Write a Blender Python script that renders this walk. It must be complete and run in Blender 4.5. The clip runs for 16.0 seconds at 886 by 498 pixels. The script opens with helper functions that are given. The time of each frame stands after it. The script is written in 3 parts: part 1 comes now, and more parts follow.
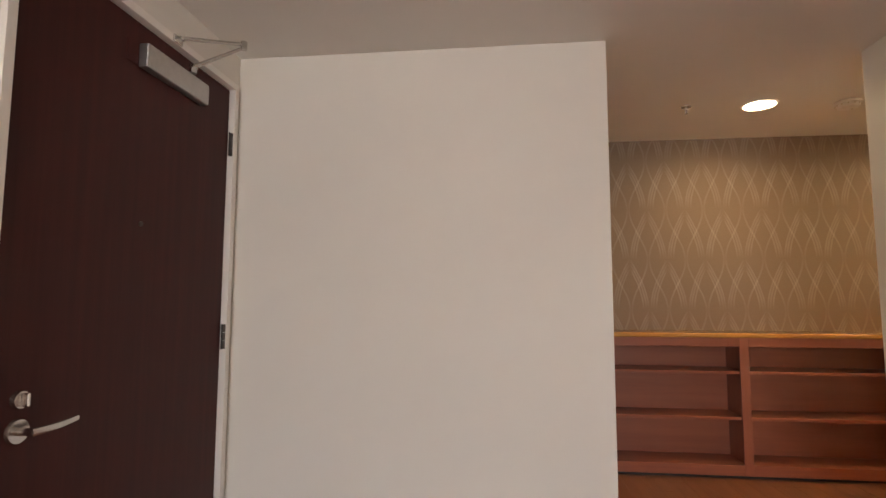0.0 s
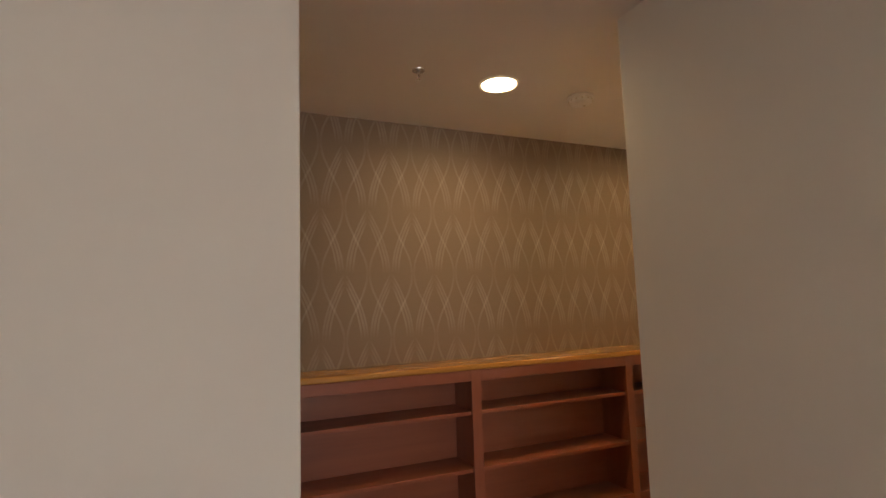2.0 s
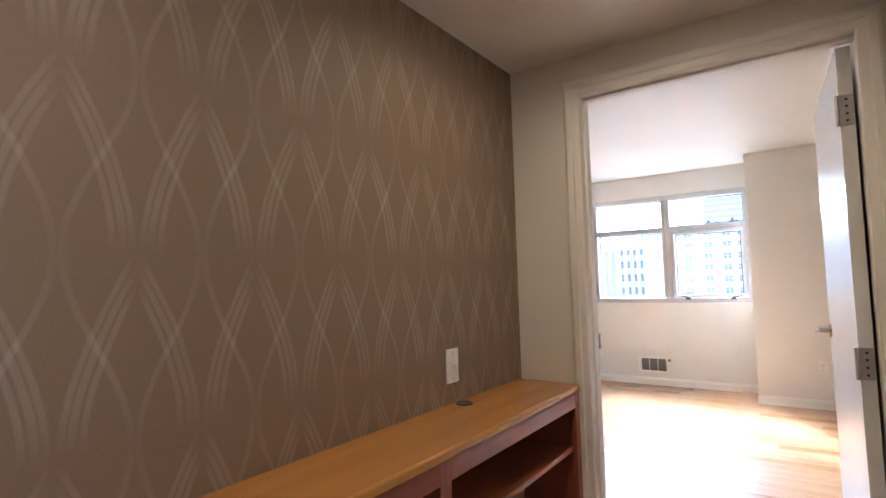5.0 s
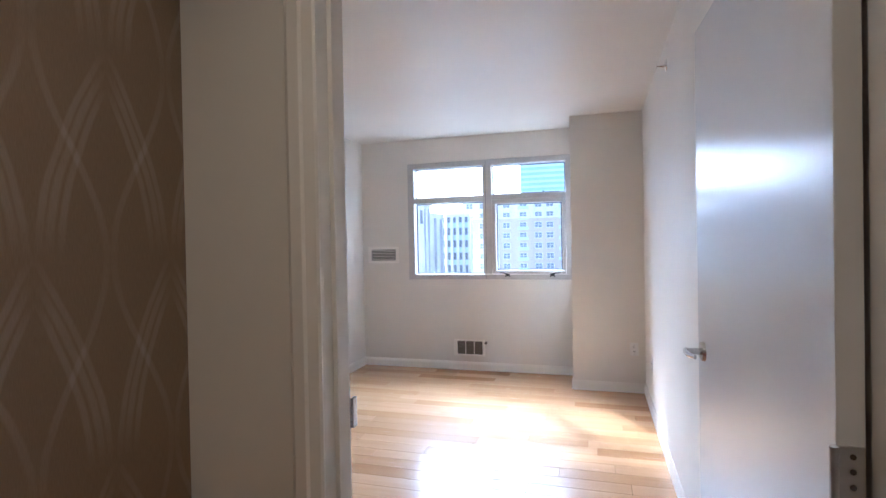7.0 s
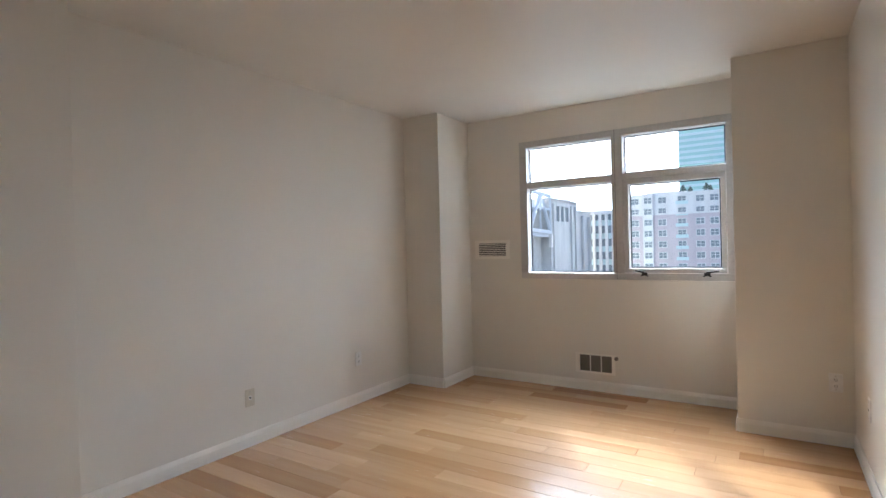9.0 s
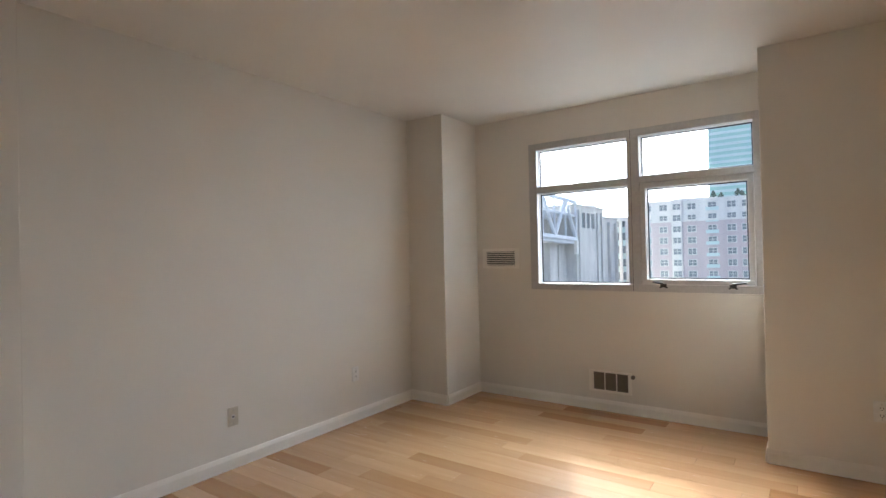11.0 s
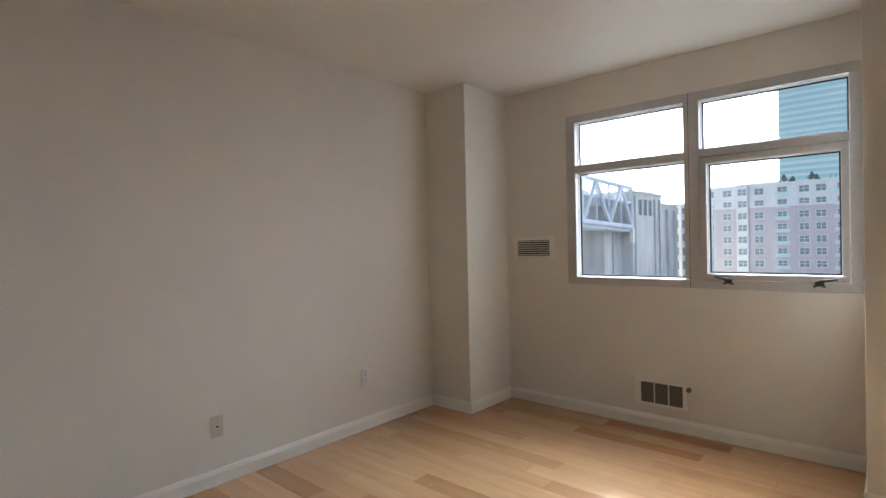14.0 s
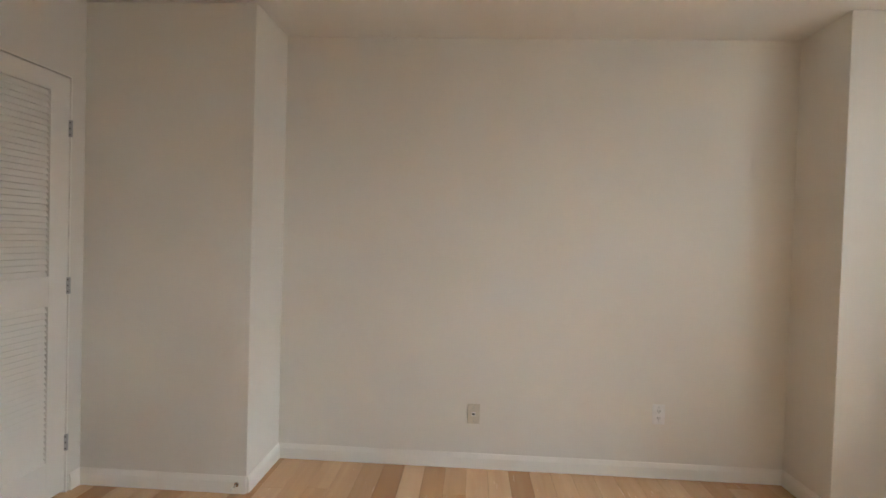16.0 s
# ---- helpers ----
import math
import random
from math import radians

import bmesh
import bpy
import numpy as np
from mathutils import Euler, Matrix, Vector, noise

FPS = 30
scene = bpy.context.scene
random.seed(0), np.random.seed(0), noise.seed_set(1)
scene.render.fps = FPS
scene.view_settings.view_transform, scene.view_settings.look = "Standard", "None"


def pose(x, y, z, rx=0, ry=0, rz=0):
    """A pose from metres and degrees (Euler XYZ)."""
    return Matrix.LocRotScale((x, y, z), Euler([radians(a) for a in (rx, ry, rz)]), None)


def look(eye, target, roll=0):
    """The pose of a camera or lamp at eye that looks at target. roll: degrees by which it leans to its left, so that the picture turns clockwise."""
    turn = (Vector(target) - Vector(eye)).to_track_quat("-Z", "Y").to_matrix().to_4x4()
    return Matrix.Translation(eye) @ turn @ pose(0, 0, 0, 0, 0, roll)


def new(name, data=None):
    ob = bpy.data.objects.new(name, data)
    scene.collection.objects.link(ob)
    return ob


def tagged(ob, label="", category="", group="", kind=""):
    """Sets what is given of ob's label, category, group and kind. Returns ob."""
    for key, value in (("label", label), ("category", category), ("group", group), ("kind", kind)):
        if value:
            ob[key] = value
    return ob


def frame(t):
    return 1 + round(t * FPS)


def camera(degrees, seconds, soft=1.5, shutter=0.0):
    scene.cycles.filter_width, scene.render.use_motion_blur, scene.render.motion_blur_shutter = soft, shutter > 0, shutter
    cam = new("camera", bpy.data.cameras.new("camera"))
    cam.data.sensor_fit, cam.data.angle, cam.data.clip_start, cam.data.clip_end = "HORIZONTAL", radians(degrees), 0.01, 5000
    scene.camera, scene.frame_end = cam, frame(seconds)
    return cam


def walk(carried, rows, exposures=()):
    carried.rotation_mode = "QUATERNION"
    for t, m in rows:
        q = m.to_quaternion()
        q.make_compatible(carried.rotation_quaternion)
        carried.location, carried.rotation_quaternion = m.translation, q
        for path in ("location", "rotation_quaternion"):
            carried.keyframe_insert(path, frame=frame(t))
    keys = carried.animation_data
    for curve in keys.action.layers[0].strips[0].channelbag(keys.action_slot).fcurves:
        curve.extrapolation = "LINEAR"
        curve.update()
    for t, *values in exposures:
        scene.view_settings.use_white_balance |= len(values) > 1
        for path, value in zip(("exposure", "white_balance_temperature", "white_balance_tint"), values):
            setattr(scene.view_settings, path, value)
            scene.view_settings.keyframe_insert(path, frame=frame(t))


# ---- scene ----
cam = camera(81.5, 16.0)
PATH = [
    (0, (-3.433, -3.669, 1.111), (-3.652, -1.69, 1.291), 0.1),
    (0.5, (-3.424, -3.456, 1.125), (-3.231, -1.474, 1.318), -1.1),
    (1, (-3.314, -3.225, 1.126), (-2.877, -1.286, 1.349), -1.2),
    (1.5, (-3.191, -2.973, 1.176), (-2.641, -1.062, 1.391), -0.5),
    (2, (-3.135, -2.634, 1.199), (-2.338, -0.812, 1.404), -1.8),
    (2.5, (-2.943, -2.314, 1.223), (-2.081, -0.52, 1.413), -1.3),
    (3, (-2.783, -2.008, 1.236), (-1.899, -0.224, 1.428), -0.7),
    (3.5, (-2.646, -1.643, 1.273), (-1.617, 0.064, 1.452), 0.1),
    (4, (-2.449, -1.412, 1.275), (-1.303, 0.218, 1.443), -0.1),
    (4.5, (-2.242, -1.201, 1.283), (-0.882, 0.259, 1.423), -0.6),
    (5, (-1.993, -1.01, 1.289), (-0.359, 0.136, 1.421), -1.6),
    (5.2, (-1.897, -0.959, 1.288), (-0.182, 0.062, 1.408), -1.9),
    (7.3, (-0.648, -0.78, 1.377), (1.271, -0.212, 1.353), -1.0),
    (7.5, (-0.531, -0.799, 1.373), (1.371, -0.181, 1.345), -0.7),
    (8, (-0.286, -0.78, 1.326), (1.567, -0.029, 1.274), -0.6),
    (8.5, (-0.063, -0.789, 1.318), (1.731, 0.094, 1.277), -0.7),
    (9, (0.073, -0.784, 1.301), (1.756, 0.298, 1.291), -1.4),
    (11.5, (0.409, -0.794, 1.317), (2.037, 0.367, 1.335), -1.3),
    (12, (0.378, -0.674, 1.318), (2.108, 0.33, 1.33), -0.4),
    (12.5, (0.358, -0.538, 1.31), (2.148, 0.354, 1.314), -0.4),
    (13, (0.455, -0.528, 1.322), (2.242, 0.368, 1.296), -0.9),
    (13.5, (0.673, -0.582, 1.322), (2.365, 0.484, 1.307), -1.3),
    (14, (0.948, -0.663, 1.314), (2.452, 0.654, 1.291), -1.3),
    (14.5, (1.211, -0.666, 1.311), (2.455, 0.9, 1.287), -1.0),
    (15, (1.47, -0.683, 1.304), (2.26, 1.154, 1.274), 0.3),
    (15.5, (1.85, -0.838, 1.384), (2.132, 1.14, 1.294), 0.9),
    (16, (2.208, -0.854, 1.353), (2.096, 1.143, 1.313), 1.7),
]
walk(cam, [(t, look(eye, target, roll)) for t, eye, target, roll in PATH],
     [(0, 4.3, 7050, 11.5), (1.5, 3.75, 7050, 11), (2.5, 4.0, 7650, 8.5), (3.5, 4.75, 7500, 7), (4.0, 4.8, 6600, 8), (4.5, 4.2, 5700, 10), (5.0, 3.8, 5100, 12.5), (7.3, 2.95, 4700, 11.5),
      (8.0, 2.75, 5000, 9.5), (9.0, 2.3, 5500, 8.5), (12.5, 2.12, 5750, 8.5), (14.5, 1.97, 5750, 8.5), (15.0, 2.02, 5950, 8.5), (16.0, 2.5, 6050, 8)])

# ---- world, sun, large lights ----
world = bpy.data.worlds.new("sky_world")
scene.world = world
world.use_nodes = True
wn = world.node_tree
sky = wn.nodes.new("ShaderNodeTexSky")
sky.sky_type, sky.sun_disc = "NISHITA", False
sky.sun_elevation, sky.sun_rotation = radians(40), radians(60.4)
sky.air_density, sky.dust_density, sky.ozone_density = 0.8, 10.0, 0.3
wn.links.new(sky.outputs[0], wn.nodes["Background"].inputs[0])
wn.nodes["Background"].inputs[1].default_value = 0.15

sun = new("sun", bpy.data.lights.new("sun", "SUN"))
sun.data.energy, sun.data.angle, sun.data.color = 0.85, radians(3), (1.0, 0.94, 0.85)
sun.matrix_world = look((66.6, 37.9, 64.3), (0, 0, 0))


def area(name, eye, target, sx, sy, watts, colour, disk=False, spread=180):
    d = bpy.data.lights.new(name, "AREA")
    d.shape = "DISK" if disk else "RECTANGLE"
    d.size, d.size_y, d.energy, d.color, d.spread = sx, sy, watts, colour, radians(spread)
    ob = new(name, d)
    ob.matrix_world = look(eye, target)
    return ob


DAY = (0.84, 0.93, 1.0)
WARM = (1.0, 0.66, 0.34)
# added fill lamp outside, above the bedroom window; stands in for skylight
area("window_daylight", (7.1, 0.75, 4.1), (3.0, 0.35, 0.9), 3.4, 1.6, 98, DAY)
area("living_window_daylight", (-3.2, -7.9, 1.35), (-3.2, -2.0, 1.2), 2.4, 1.9, 4.9, (0.96, 0.95, 1.0))
area("downlight_lamp", (-1.953, -0.64, 2.185), (-1.953, -0.64, 0), 0.15, 0.15, 0.21, WARM, True, 160)
area("downlight_lamp", (-0.622, -0.613, 2.185), (-0.622, -0.613, 0), 0.15, 0.15, 0.195, WARM, True, 160)
area("downlight_lamp", (-3.369, 1.30, 2.175), (-3.369, 1.30, 0), 0.15, 0.15, 0.185, (1.0, 0.66, 0.27), True, 160)

# ---- materials ----


class Nodes:
    """A small builder for one procedural material."""

    def __init__(self, name):
        self.m = bpy.data.materials.new(name)
        self.m.use_nodes = True
        self.t = self.m.node_tree
        self.b = self.t.nodes["Principled BSDF"]
        co = self.t.nodes.new("ShaderNodeTexCoord")
        self.obj = co.outputs["Object"]

    def put(self, where, value):
        sock = self.b.inputs[where]
        if hasattr(value, "links"):
            self.t.links.new(value, sock)
        else:
            sock.default_value = value

    def math(self, op, a, b=None, c=None, clamp=False):
        n = self.t.nodes.new("ShaderNodeMath")
        n.operation, n.use_clamp = op, clamp
        for i, v in enumerate((a, b, c)):
            if v is None:
                continue
            if hasattr(v, "links"):
                self.t.links.new(v, n.inputs[i])
            else:
                n.inputs[i].default_value = v
        return n.outputs[0]

    def scaled(self, sx, sy, sz, offset=None):
        n = self.t.nodes.new("ShaderNodeMapping")
        self.t.links.new(self.obj, n.inputs[0])
        n.inputs["Scale"].default_value = (sx, sy, sz)
        if offset is not None:
            self.t.links.new(offset, n.inputs["Location"])
        return n.outputs[0]

    def noise(self, vec, scale, detail=4, rough=0.55):
        n = self.t.nodes.new("ShaderNodeTexNoise")
        self.t.links.new(vec, n.inputs["Vector"])
        n.inputs["Scale"].default_value, n.inputs["Detail"].default_value = scale, detail
        n.inputs["Roughness"].default_value = rough
        return n.outputs[0]

    def ramp(self, fac, *stops):
        n = self.t.nodes.new("ShaderNodeValToRGB")
        e = n.color_ramp.elements
        while len(e) < len(stops):
            e.new(0.5)
        for el, (p, c) in zip(e, stops):
            el.position, el.color = p, (*c, 1)
        self.t.links.new(fac, n.inputs[0])
        return n.outputs[0]

    def mix(self, fac, a, b, kind="MIX"):
        n = self.t.nodes.new("ShaderNodeMix")
        n.data_type, n.blend_type = "RGBA", kind
        for s, v in ((n.inputs[0], fac), (n.inputs[6], a), (n.inputs[7], b)):
            if hasattr(v, "links"):
                self.t.links.new(v, s)
            else:
                s.default_value = v if isinstance(v, (int, float)) else (*v, 1)
        return n.outputs[2]

    def bump(self, height, strength, distance=0.002):
        n = self.t.nodes.new("ShaderNodeBump")
        n.inputs["Strength"].default_value, n.inputs["Distance"].default_value = strength, distance
        self.t.links.new(height, n.inputs["Height"])
        self.t.links.new(n.outputs[0], self.b.inputs["Normal"])

    def random(self):
        return self.t.nodes.new("ShaderNodeObjectInfo").outputs["Random"]


def paint(name, colour, rough=0.6, stipple=0.25):
    n = Nodes(name)
    big = n.noise(n.obj, 0.9, 3)
    fine = n.noise(n.obj, 260, 2)
    c = n.ramp(big, (0.3, tuple(v * 0.965 for v in colour)), (0.7, tuple(min(1, v * 1.02) for v in colour)))
    n.put("Base Color", c)
    n.put("Roughness", rough)
    n.bump(fine, stipple, 0.0006)
    return n.m


def plain(name, colour, rough=0.5, metal=0.0):
    n = Nodes(name)
    f = n.noise(n.obj, 40, 3)
    n.put("Base Color", n.ramp(f, (0.3, tuple(v * 0.93 for v in colour)), (0.7, tuple(min(1, v * 1.05) for v in colour))))
    n.put("Roughness", n.math("MULTIPLY_ADD", f, 0.12, rough - 0.06))
    n.put("Metallic", metal)
    return n.m


def wood(name, dark, light, along, rough=0.35, shift=0.0, coat=0.15):
    """Long grain; along is the axis of the grain."""
    n = Nodes(name)
    s = [15.0, 15.0, 15.0]
    s[along] = 0.9
    rnd = n.random()
    comb = n.t.nodes.new("ShaderNodeCombineXYZ")
    for i in range(3):
        n.t.links.new(n.math("MULTIPLY", rnd, 17.0 + 5 * i), comb.inputs[i])
    vec = n.scaled(*s, offset=comb.outputs[0])
    g = n.noise(vec, 1.0, 6, 0.6)
    fine = n.noise(vec, 6.0, 3)
    c = n.ramp(g, (0.25, dark), (0.75, light))
    if shift:
        tone = n.ramp(rnd, (0.0, (1 - shift, 1 - 1.4 * shift, 1 - 1.8 * shift)), (0.18, (1 - 0.4 * shift, 1 - 0.55 * shift, 1 - 0.75 * shift)), (0.4, (0.97, 0.965, 0.95)), (1.0, (1.04, 1.04, 1.04)))
        c = n.mix(1.0, c, tone, "MULTIPLY")
    n.put("Base Color", c)
    n.put("Roughness", n.math("MULTIPLY_ADD", fine, 0.16, rough - 0.08))
    n.put("Coat Weight", coat)
    n.put("Coat Roughness", 0.14)
    n.bump(fine, 0.05, 0.0005)
    return n.m


M_WALL = paint("white_wall_paint", (0.77, 0.734, 0.665))
M_CEIL = paint("ceiling_paint", (0.77, 0.738, 0.68), 0.42, 0.2)
M_CREAM = paint("cream_wall_paint", (0.74, 0.69, 0.58))
M_TRIM = paint("white_trim_enamel", (0.86, 0.825, 0.76), 0.36, 0.05)
M_DOORW = paint("white_door_enamel", (0.80, 0.79, 0.77), 0.24, 0.08)
M_PLASTIC = plain("ivory_plastic", (0.62, 0.57, 0.47), 0.35)
M_WPLASTIC = plain("white_plastic", (0.80, 0.79, 0.77), 0.35)
# near-black colour that paints the shade inside holes and behind vent slats
M_HOLE_SHADE = plain("painted_hole_shade", (0.02, 0.02, 0.02), 0.7)
M_CHROME = plain("satin_nickel", (0.62, 0.60, 0.57), 0.22, 1.0)
M_STEEL = plain("brushed_steel", (0.50, 0.49, 0.47), 0.38, 1.0)
M_BRONZE = plain("dark_hinge_metal", (0.10, 0.085, 0.075), 0.45, 0.8)
M_ALU = plain("grey_aluminium_frame", (0.56, 0.545, 0.525), 0.45, 0.15)
M_ALUW = plain("pale_glazing_bead", (0.78, 0.78, 0.78), 0.4)
M_GASKET = plain("black_gasket", (0.015, 0.015, 0.015), 0.6)
M_GRILLE = plain("brown_grey_grille", (0.16, 0.14, 0.12), 0.55)
M_BLACK = plain("black_plastic", (0.015, 0.014, 0.013), 0.45)
M_MAPLE = wood("maple_plank", (0.53, 0.300, 0.140), (0.64, 0.395, 0.203), 1, 0.24, 0.32, 0.55)
M_HALLFLOOR = wood("brown_oak_plank", (0.20, 0.075, 0.035), (0.29, 0.115, 0.055), 1, 0.32)
M_CASE = wood("cherry_case_wood", (0.235, 0.066, 0.034), (0.34, 0.105, 0.052), 0, 0.38)
M_CASEV = wood("cherry_post_wood", (0.235, 0.066, 0.034), (0.34, 0.105, 0.052), 2, 0.38)
M_TOP = wood("honey_top_wood", (0.45, 0.200, 0.046), (0.57, 0.285, 0.072), 0, 0.22)


def dark_door():
    n = Nodes("dark_mahogany_laminate")
    g = n.noise(n.scaled(40, 40, 1.5), 1.0, 5)
    n.put("Base Color", n.ramp(g, (0.3, (0.048, 0.0095, 0.0080)), (0.7, (0.066, 0.013, 0.011))))
    n.put("Roughness", 0.5)
    n.put("Specular IOR Level", 0.25)
    n.bump(n.noise(n.scaled(70, 70, 4), 2.0, 3), 0.1, 0.0006)
    return n.m


M_DARK = dark_door()


def wallpaper():
    """Interlaced ogee strands in pale pearl ink on taupe paper."""
    n = Nodes("ogee_wallpaper")
    sep = n.t.nodes.new("ShaderNodeSeparateXYZ")
    n.t.links.new(n.obj, sep.inputs[0])
    wob = n.noise(n.scaled(9, 9, 9), 1.0, 2)
    x = n.math("ADD", sep.outputs[0], n.math("MULTIPLY_ADD", wob, 0.008, -0.004))
    z = sep.outputs[2]
    W, H, X0, Z0 = 0.25, 0.345, -2.665, 1.705
    k = n.math("DIVIDE", n.math("SUBTRACT", Z0, z), H)
    row = n.math("FLOOR", k)
    down = n.math("MULTIPLY", n.math("SUBTRACT", k, row), H)
    odd = n.math("WRAP", row, 2.0, 0.0)
    centre = n.math("MULTIPLY_ADD", odd, W / 2, X0)
    side = n.math("ABSOLUTE", n.math("WRAP", n.math("SUBTRACT", x, centre), W / 2, -W / 2))

    def stroke(path, width, gain):
        """A soft-edged brush line along the sideways distance path."""
        near = n.math("ABSOLUTE", n.math("SUBTRACT", side, path))
        line = n.math("MULTIPLY", n.math("SUBTRACT", 1.0, n.math("DIVIDE", near, width)), 1.8, clamp=True)
        return n.math("MULTIPLY", line, gain)

    total = None
    # three strokes leave each apex, fan out and end upright beside the next one
    for lag, reach, width in ((0.0, 0.113, 0.0076), (0.030, 0.098, 0.0088), (0.062, 0.080, 0.0076)):
        f = n.math("DIVIDE", n.math("SUBTRACT", down, lag), H - lag, clamp=True)
        path = n.math("MULTIPLY_ADD", n.math("SINE", n.math("MULTIPLY", f, math.pi / 2)), reach, 0.003)
        ends = n.math("MULTIPLY", n.math("MULTIPLY", f, 6.0, clamp=True), n.math("MULTIPLY", n.math("SUBTRACT", 1.0, f), 4.0, clamp=True))
        t = n.math("MULTIPLY", stroke(path, width, 0.25), ends)
        total = t if total is None else n.math("ADD", total, t)
    # a single strand weaves the other way
    lone = n.math("MULTIPLY_ADD", n.math("COSINE", n.math("MULTIPLY", down, math.pi / H)), 0.056, 0.0625)
    swell = n.math("MULTIPLY_ADD", n.math("SINE", n.math("MULTIPLY", down, math.pi / H)), 0.16, 0.07)
    total = n.math("ADD", total, stroke(lone, 0.0085, swell))
    thread = n.noise(n.scaled(900, 900, 60), 1.0, 2)
    patch = n.noise(n.scaled(5, 5, 3), 1.0, 3)
    ink = n.math("MULTIPLY", total, n.math("MULTIPLY_ADD", thread, 0.7, 0.65), clamp=True)
    ink = n.math("MULTIPLY", ink, n.math("MULTIPLY_ADD", patch, 1.3, 0.3), clamp=True)
    paper = n.ramp(thread, (0.3, (0.215, 0.148, 0.094)), (0.7, (0.255, 0.182, 0.122)))
    n.put("Base Color", n.mix(ink, paper, (0.50, 0.43, 0.36)))
    n.put("Roughness", n.math("MULTIPLY_ADD", ink, -0.2, 0.62))
    n.put("Metallic", n.math("MULTIPLY", ink, 0.25))
    n.bump(n.math("MULTIPLY_ADD", thread, 0.4, ink), 0.25, 0.0006)
    return n.m


M_PAPER = wallpaper()


def glass():
    n = Nodes("window_glass")
    n.put("Base Color", (0.97, 0.99, 0.985, 1))
    n.put("Roughness", 0.0)
    n.put("Transmission Weight", 1.0)
    n.put("IOR", 1.45)
    return n.m


M_GLASS = glass()


def lamp_lens():
    n = Nodes("glowing_lamp_lens")
    n.put("Base Color", (1, 0.95, 0.85, 1))
    n.put("Emission Color", (1.0, 0.80, 0.50, 1))
    n.put("Emission Strength", 3.0)
    return n.m


M_LAMP = lamp_lens()


def facade(name, colour, amount=0.08, sc=0.4):
    n = Nodes(name)
    f = n.noise(n.scaled(sc, sc, sc * 0.25), 1.0, 5)
    g = n.noise(n.obj, 3.0, 3)
    k = n.ramp(f, (0.3, tuple(v * (1 - amount) for v in colour)), (0.7, tuple(min(1, v * (1 + amount)) for v in colour)))
    n.put("Base Color", n.mix(0.12, k, n.ramp(g, (0.3, (0.2, 0.2, 0.2)), (0.7, (0.8, 0.8, 0.8)))))
    n.put("Roughness", 0.85)
    return n.m


F_BRICK = facade("mauve_brick_facade", (0.70, 0.59, 0.57))
F_WHITE = facade("white_stucco_facade", (0.90, 0.865, 0.80))
F_CONC = facade("streaked_concrete", (0.62, 0.60, 0.55), 0.2, 0.5)
F_DECK = facade("bridge_steel_paint", (0.66, 0.69, 0.71), 0.1)
F_PANE = plain("far_window_pane", (0.30, 0.33, 0.33), 0.15)
F_TEAL = plain("teal_curtain_glass", (0.50, 0.74, 0.66), 0.12)
F_TEALB = plain("pale_teal_spandrel", (0.72, 0.83, 0.79), 0.3)
F_ROAD = facade("city_ground", (0.16, 0.17, 0.17), 0.3, 0.05)
F_LEAF = facade("roof_shrub_leaves", (0.05, 0.09, 0.05), 0.3, 2.0)



def sky_glow():
    n = Nodes("hazy_white_sky")
    n.put("Base Color", (0, 0, 0, 1))
    n.put("Emission Color", (0.95, 0.98, 1.0, 1))
    n.put("Emission Strength", 2.0)
    return n.m


F_SKY = sky_glow()

# ---- mesh helpers ----


def add_box(bm, x0, y0, z0, x1, y1, z1, bevel=0.0):
    x0, x1, y0, y1, z0, z1 = min(x0, x1), max(x0, x1), min(y0, y1), max(y0, y1), min(z0, z1), max(z0, z1)
    m = Matrix.LocRotScale(((x0 + x1) / 2, (y0 + y1) / 2, (z0 + z1) / 2), None, (x1 - x0, y1 - y0, z1 - z0))
    vs = bmesh.ops.create_cube(bm, size=1, matrix=m)["verts"]
    if bevel:
        es = list({e for v in vs for e in v.link_edges})
        bmesh.ops.bevel(bm, geom=es, offset=bevel, segments=2, profile=0.5, affect="EDGES")
    return bm


def box(*a, bevel=0.0):
    return add_box(bmesh.new(), *a, bevel=bevel)


def boxes(rows, bevel=0.0):
    bm = bmesh.new()
    for r in rows:
        add_box(bm, *r, bevel=bevel)
    return bm


def add_rod(bm, a, b, r, r2=None, n=16):
    a, b = Vector(a), Vector(b)
    q = (b - a).to_track_quat("Z", "Y")
    m = Matrix.LocRotScale((a + b) / 2, q, None)
    bmesh.ops.create_cone(bm, cap_ends=True, segments=n, radius1=r, radius2=r if r2 is None else r2, depth=(b - a).length, matrix=m)
    return bm


def rod(a, b, r, r2=None, n=16):
    return add_rod(bmesh.new(), a, b, r, r2, n)


def turned(profile, n=32):
    """A solid of revolution about z from (radius, z) pairs."""
    bm = bmesh.new()
    rings = [[bm.verts.new((r * math.cos(2 * math.pi * i / n), r * math.sin(2 * math.pi * i / n), z)) for i in range(n)] for r, z in profile]
    for p, q in zip(rings, rings[1:]):
        for i in range(n):
            bm.faces.new((p[i], p[(i + 1) % n], q[(i + 1) % n], q[i]))
    bm.faces.new(rings[-1])
    bm.faces.new(rings[0][::-1])
    bmesh.ops.recalc_face_normals(bm, faces=bm.faces)
    return bm


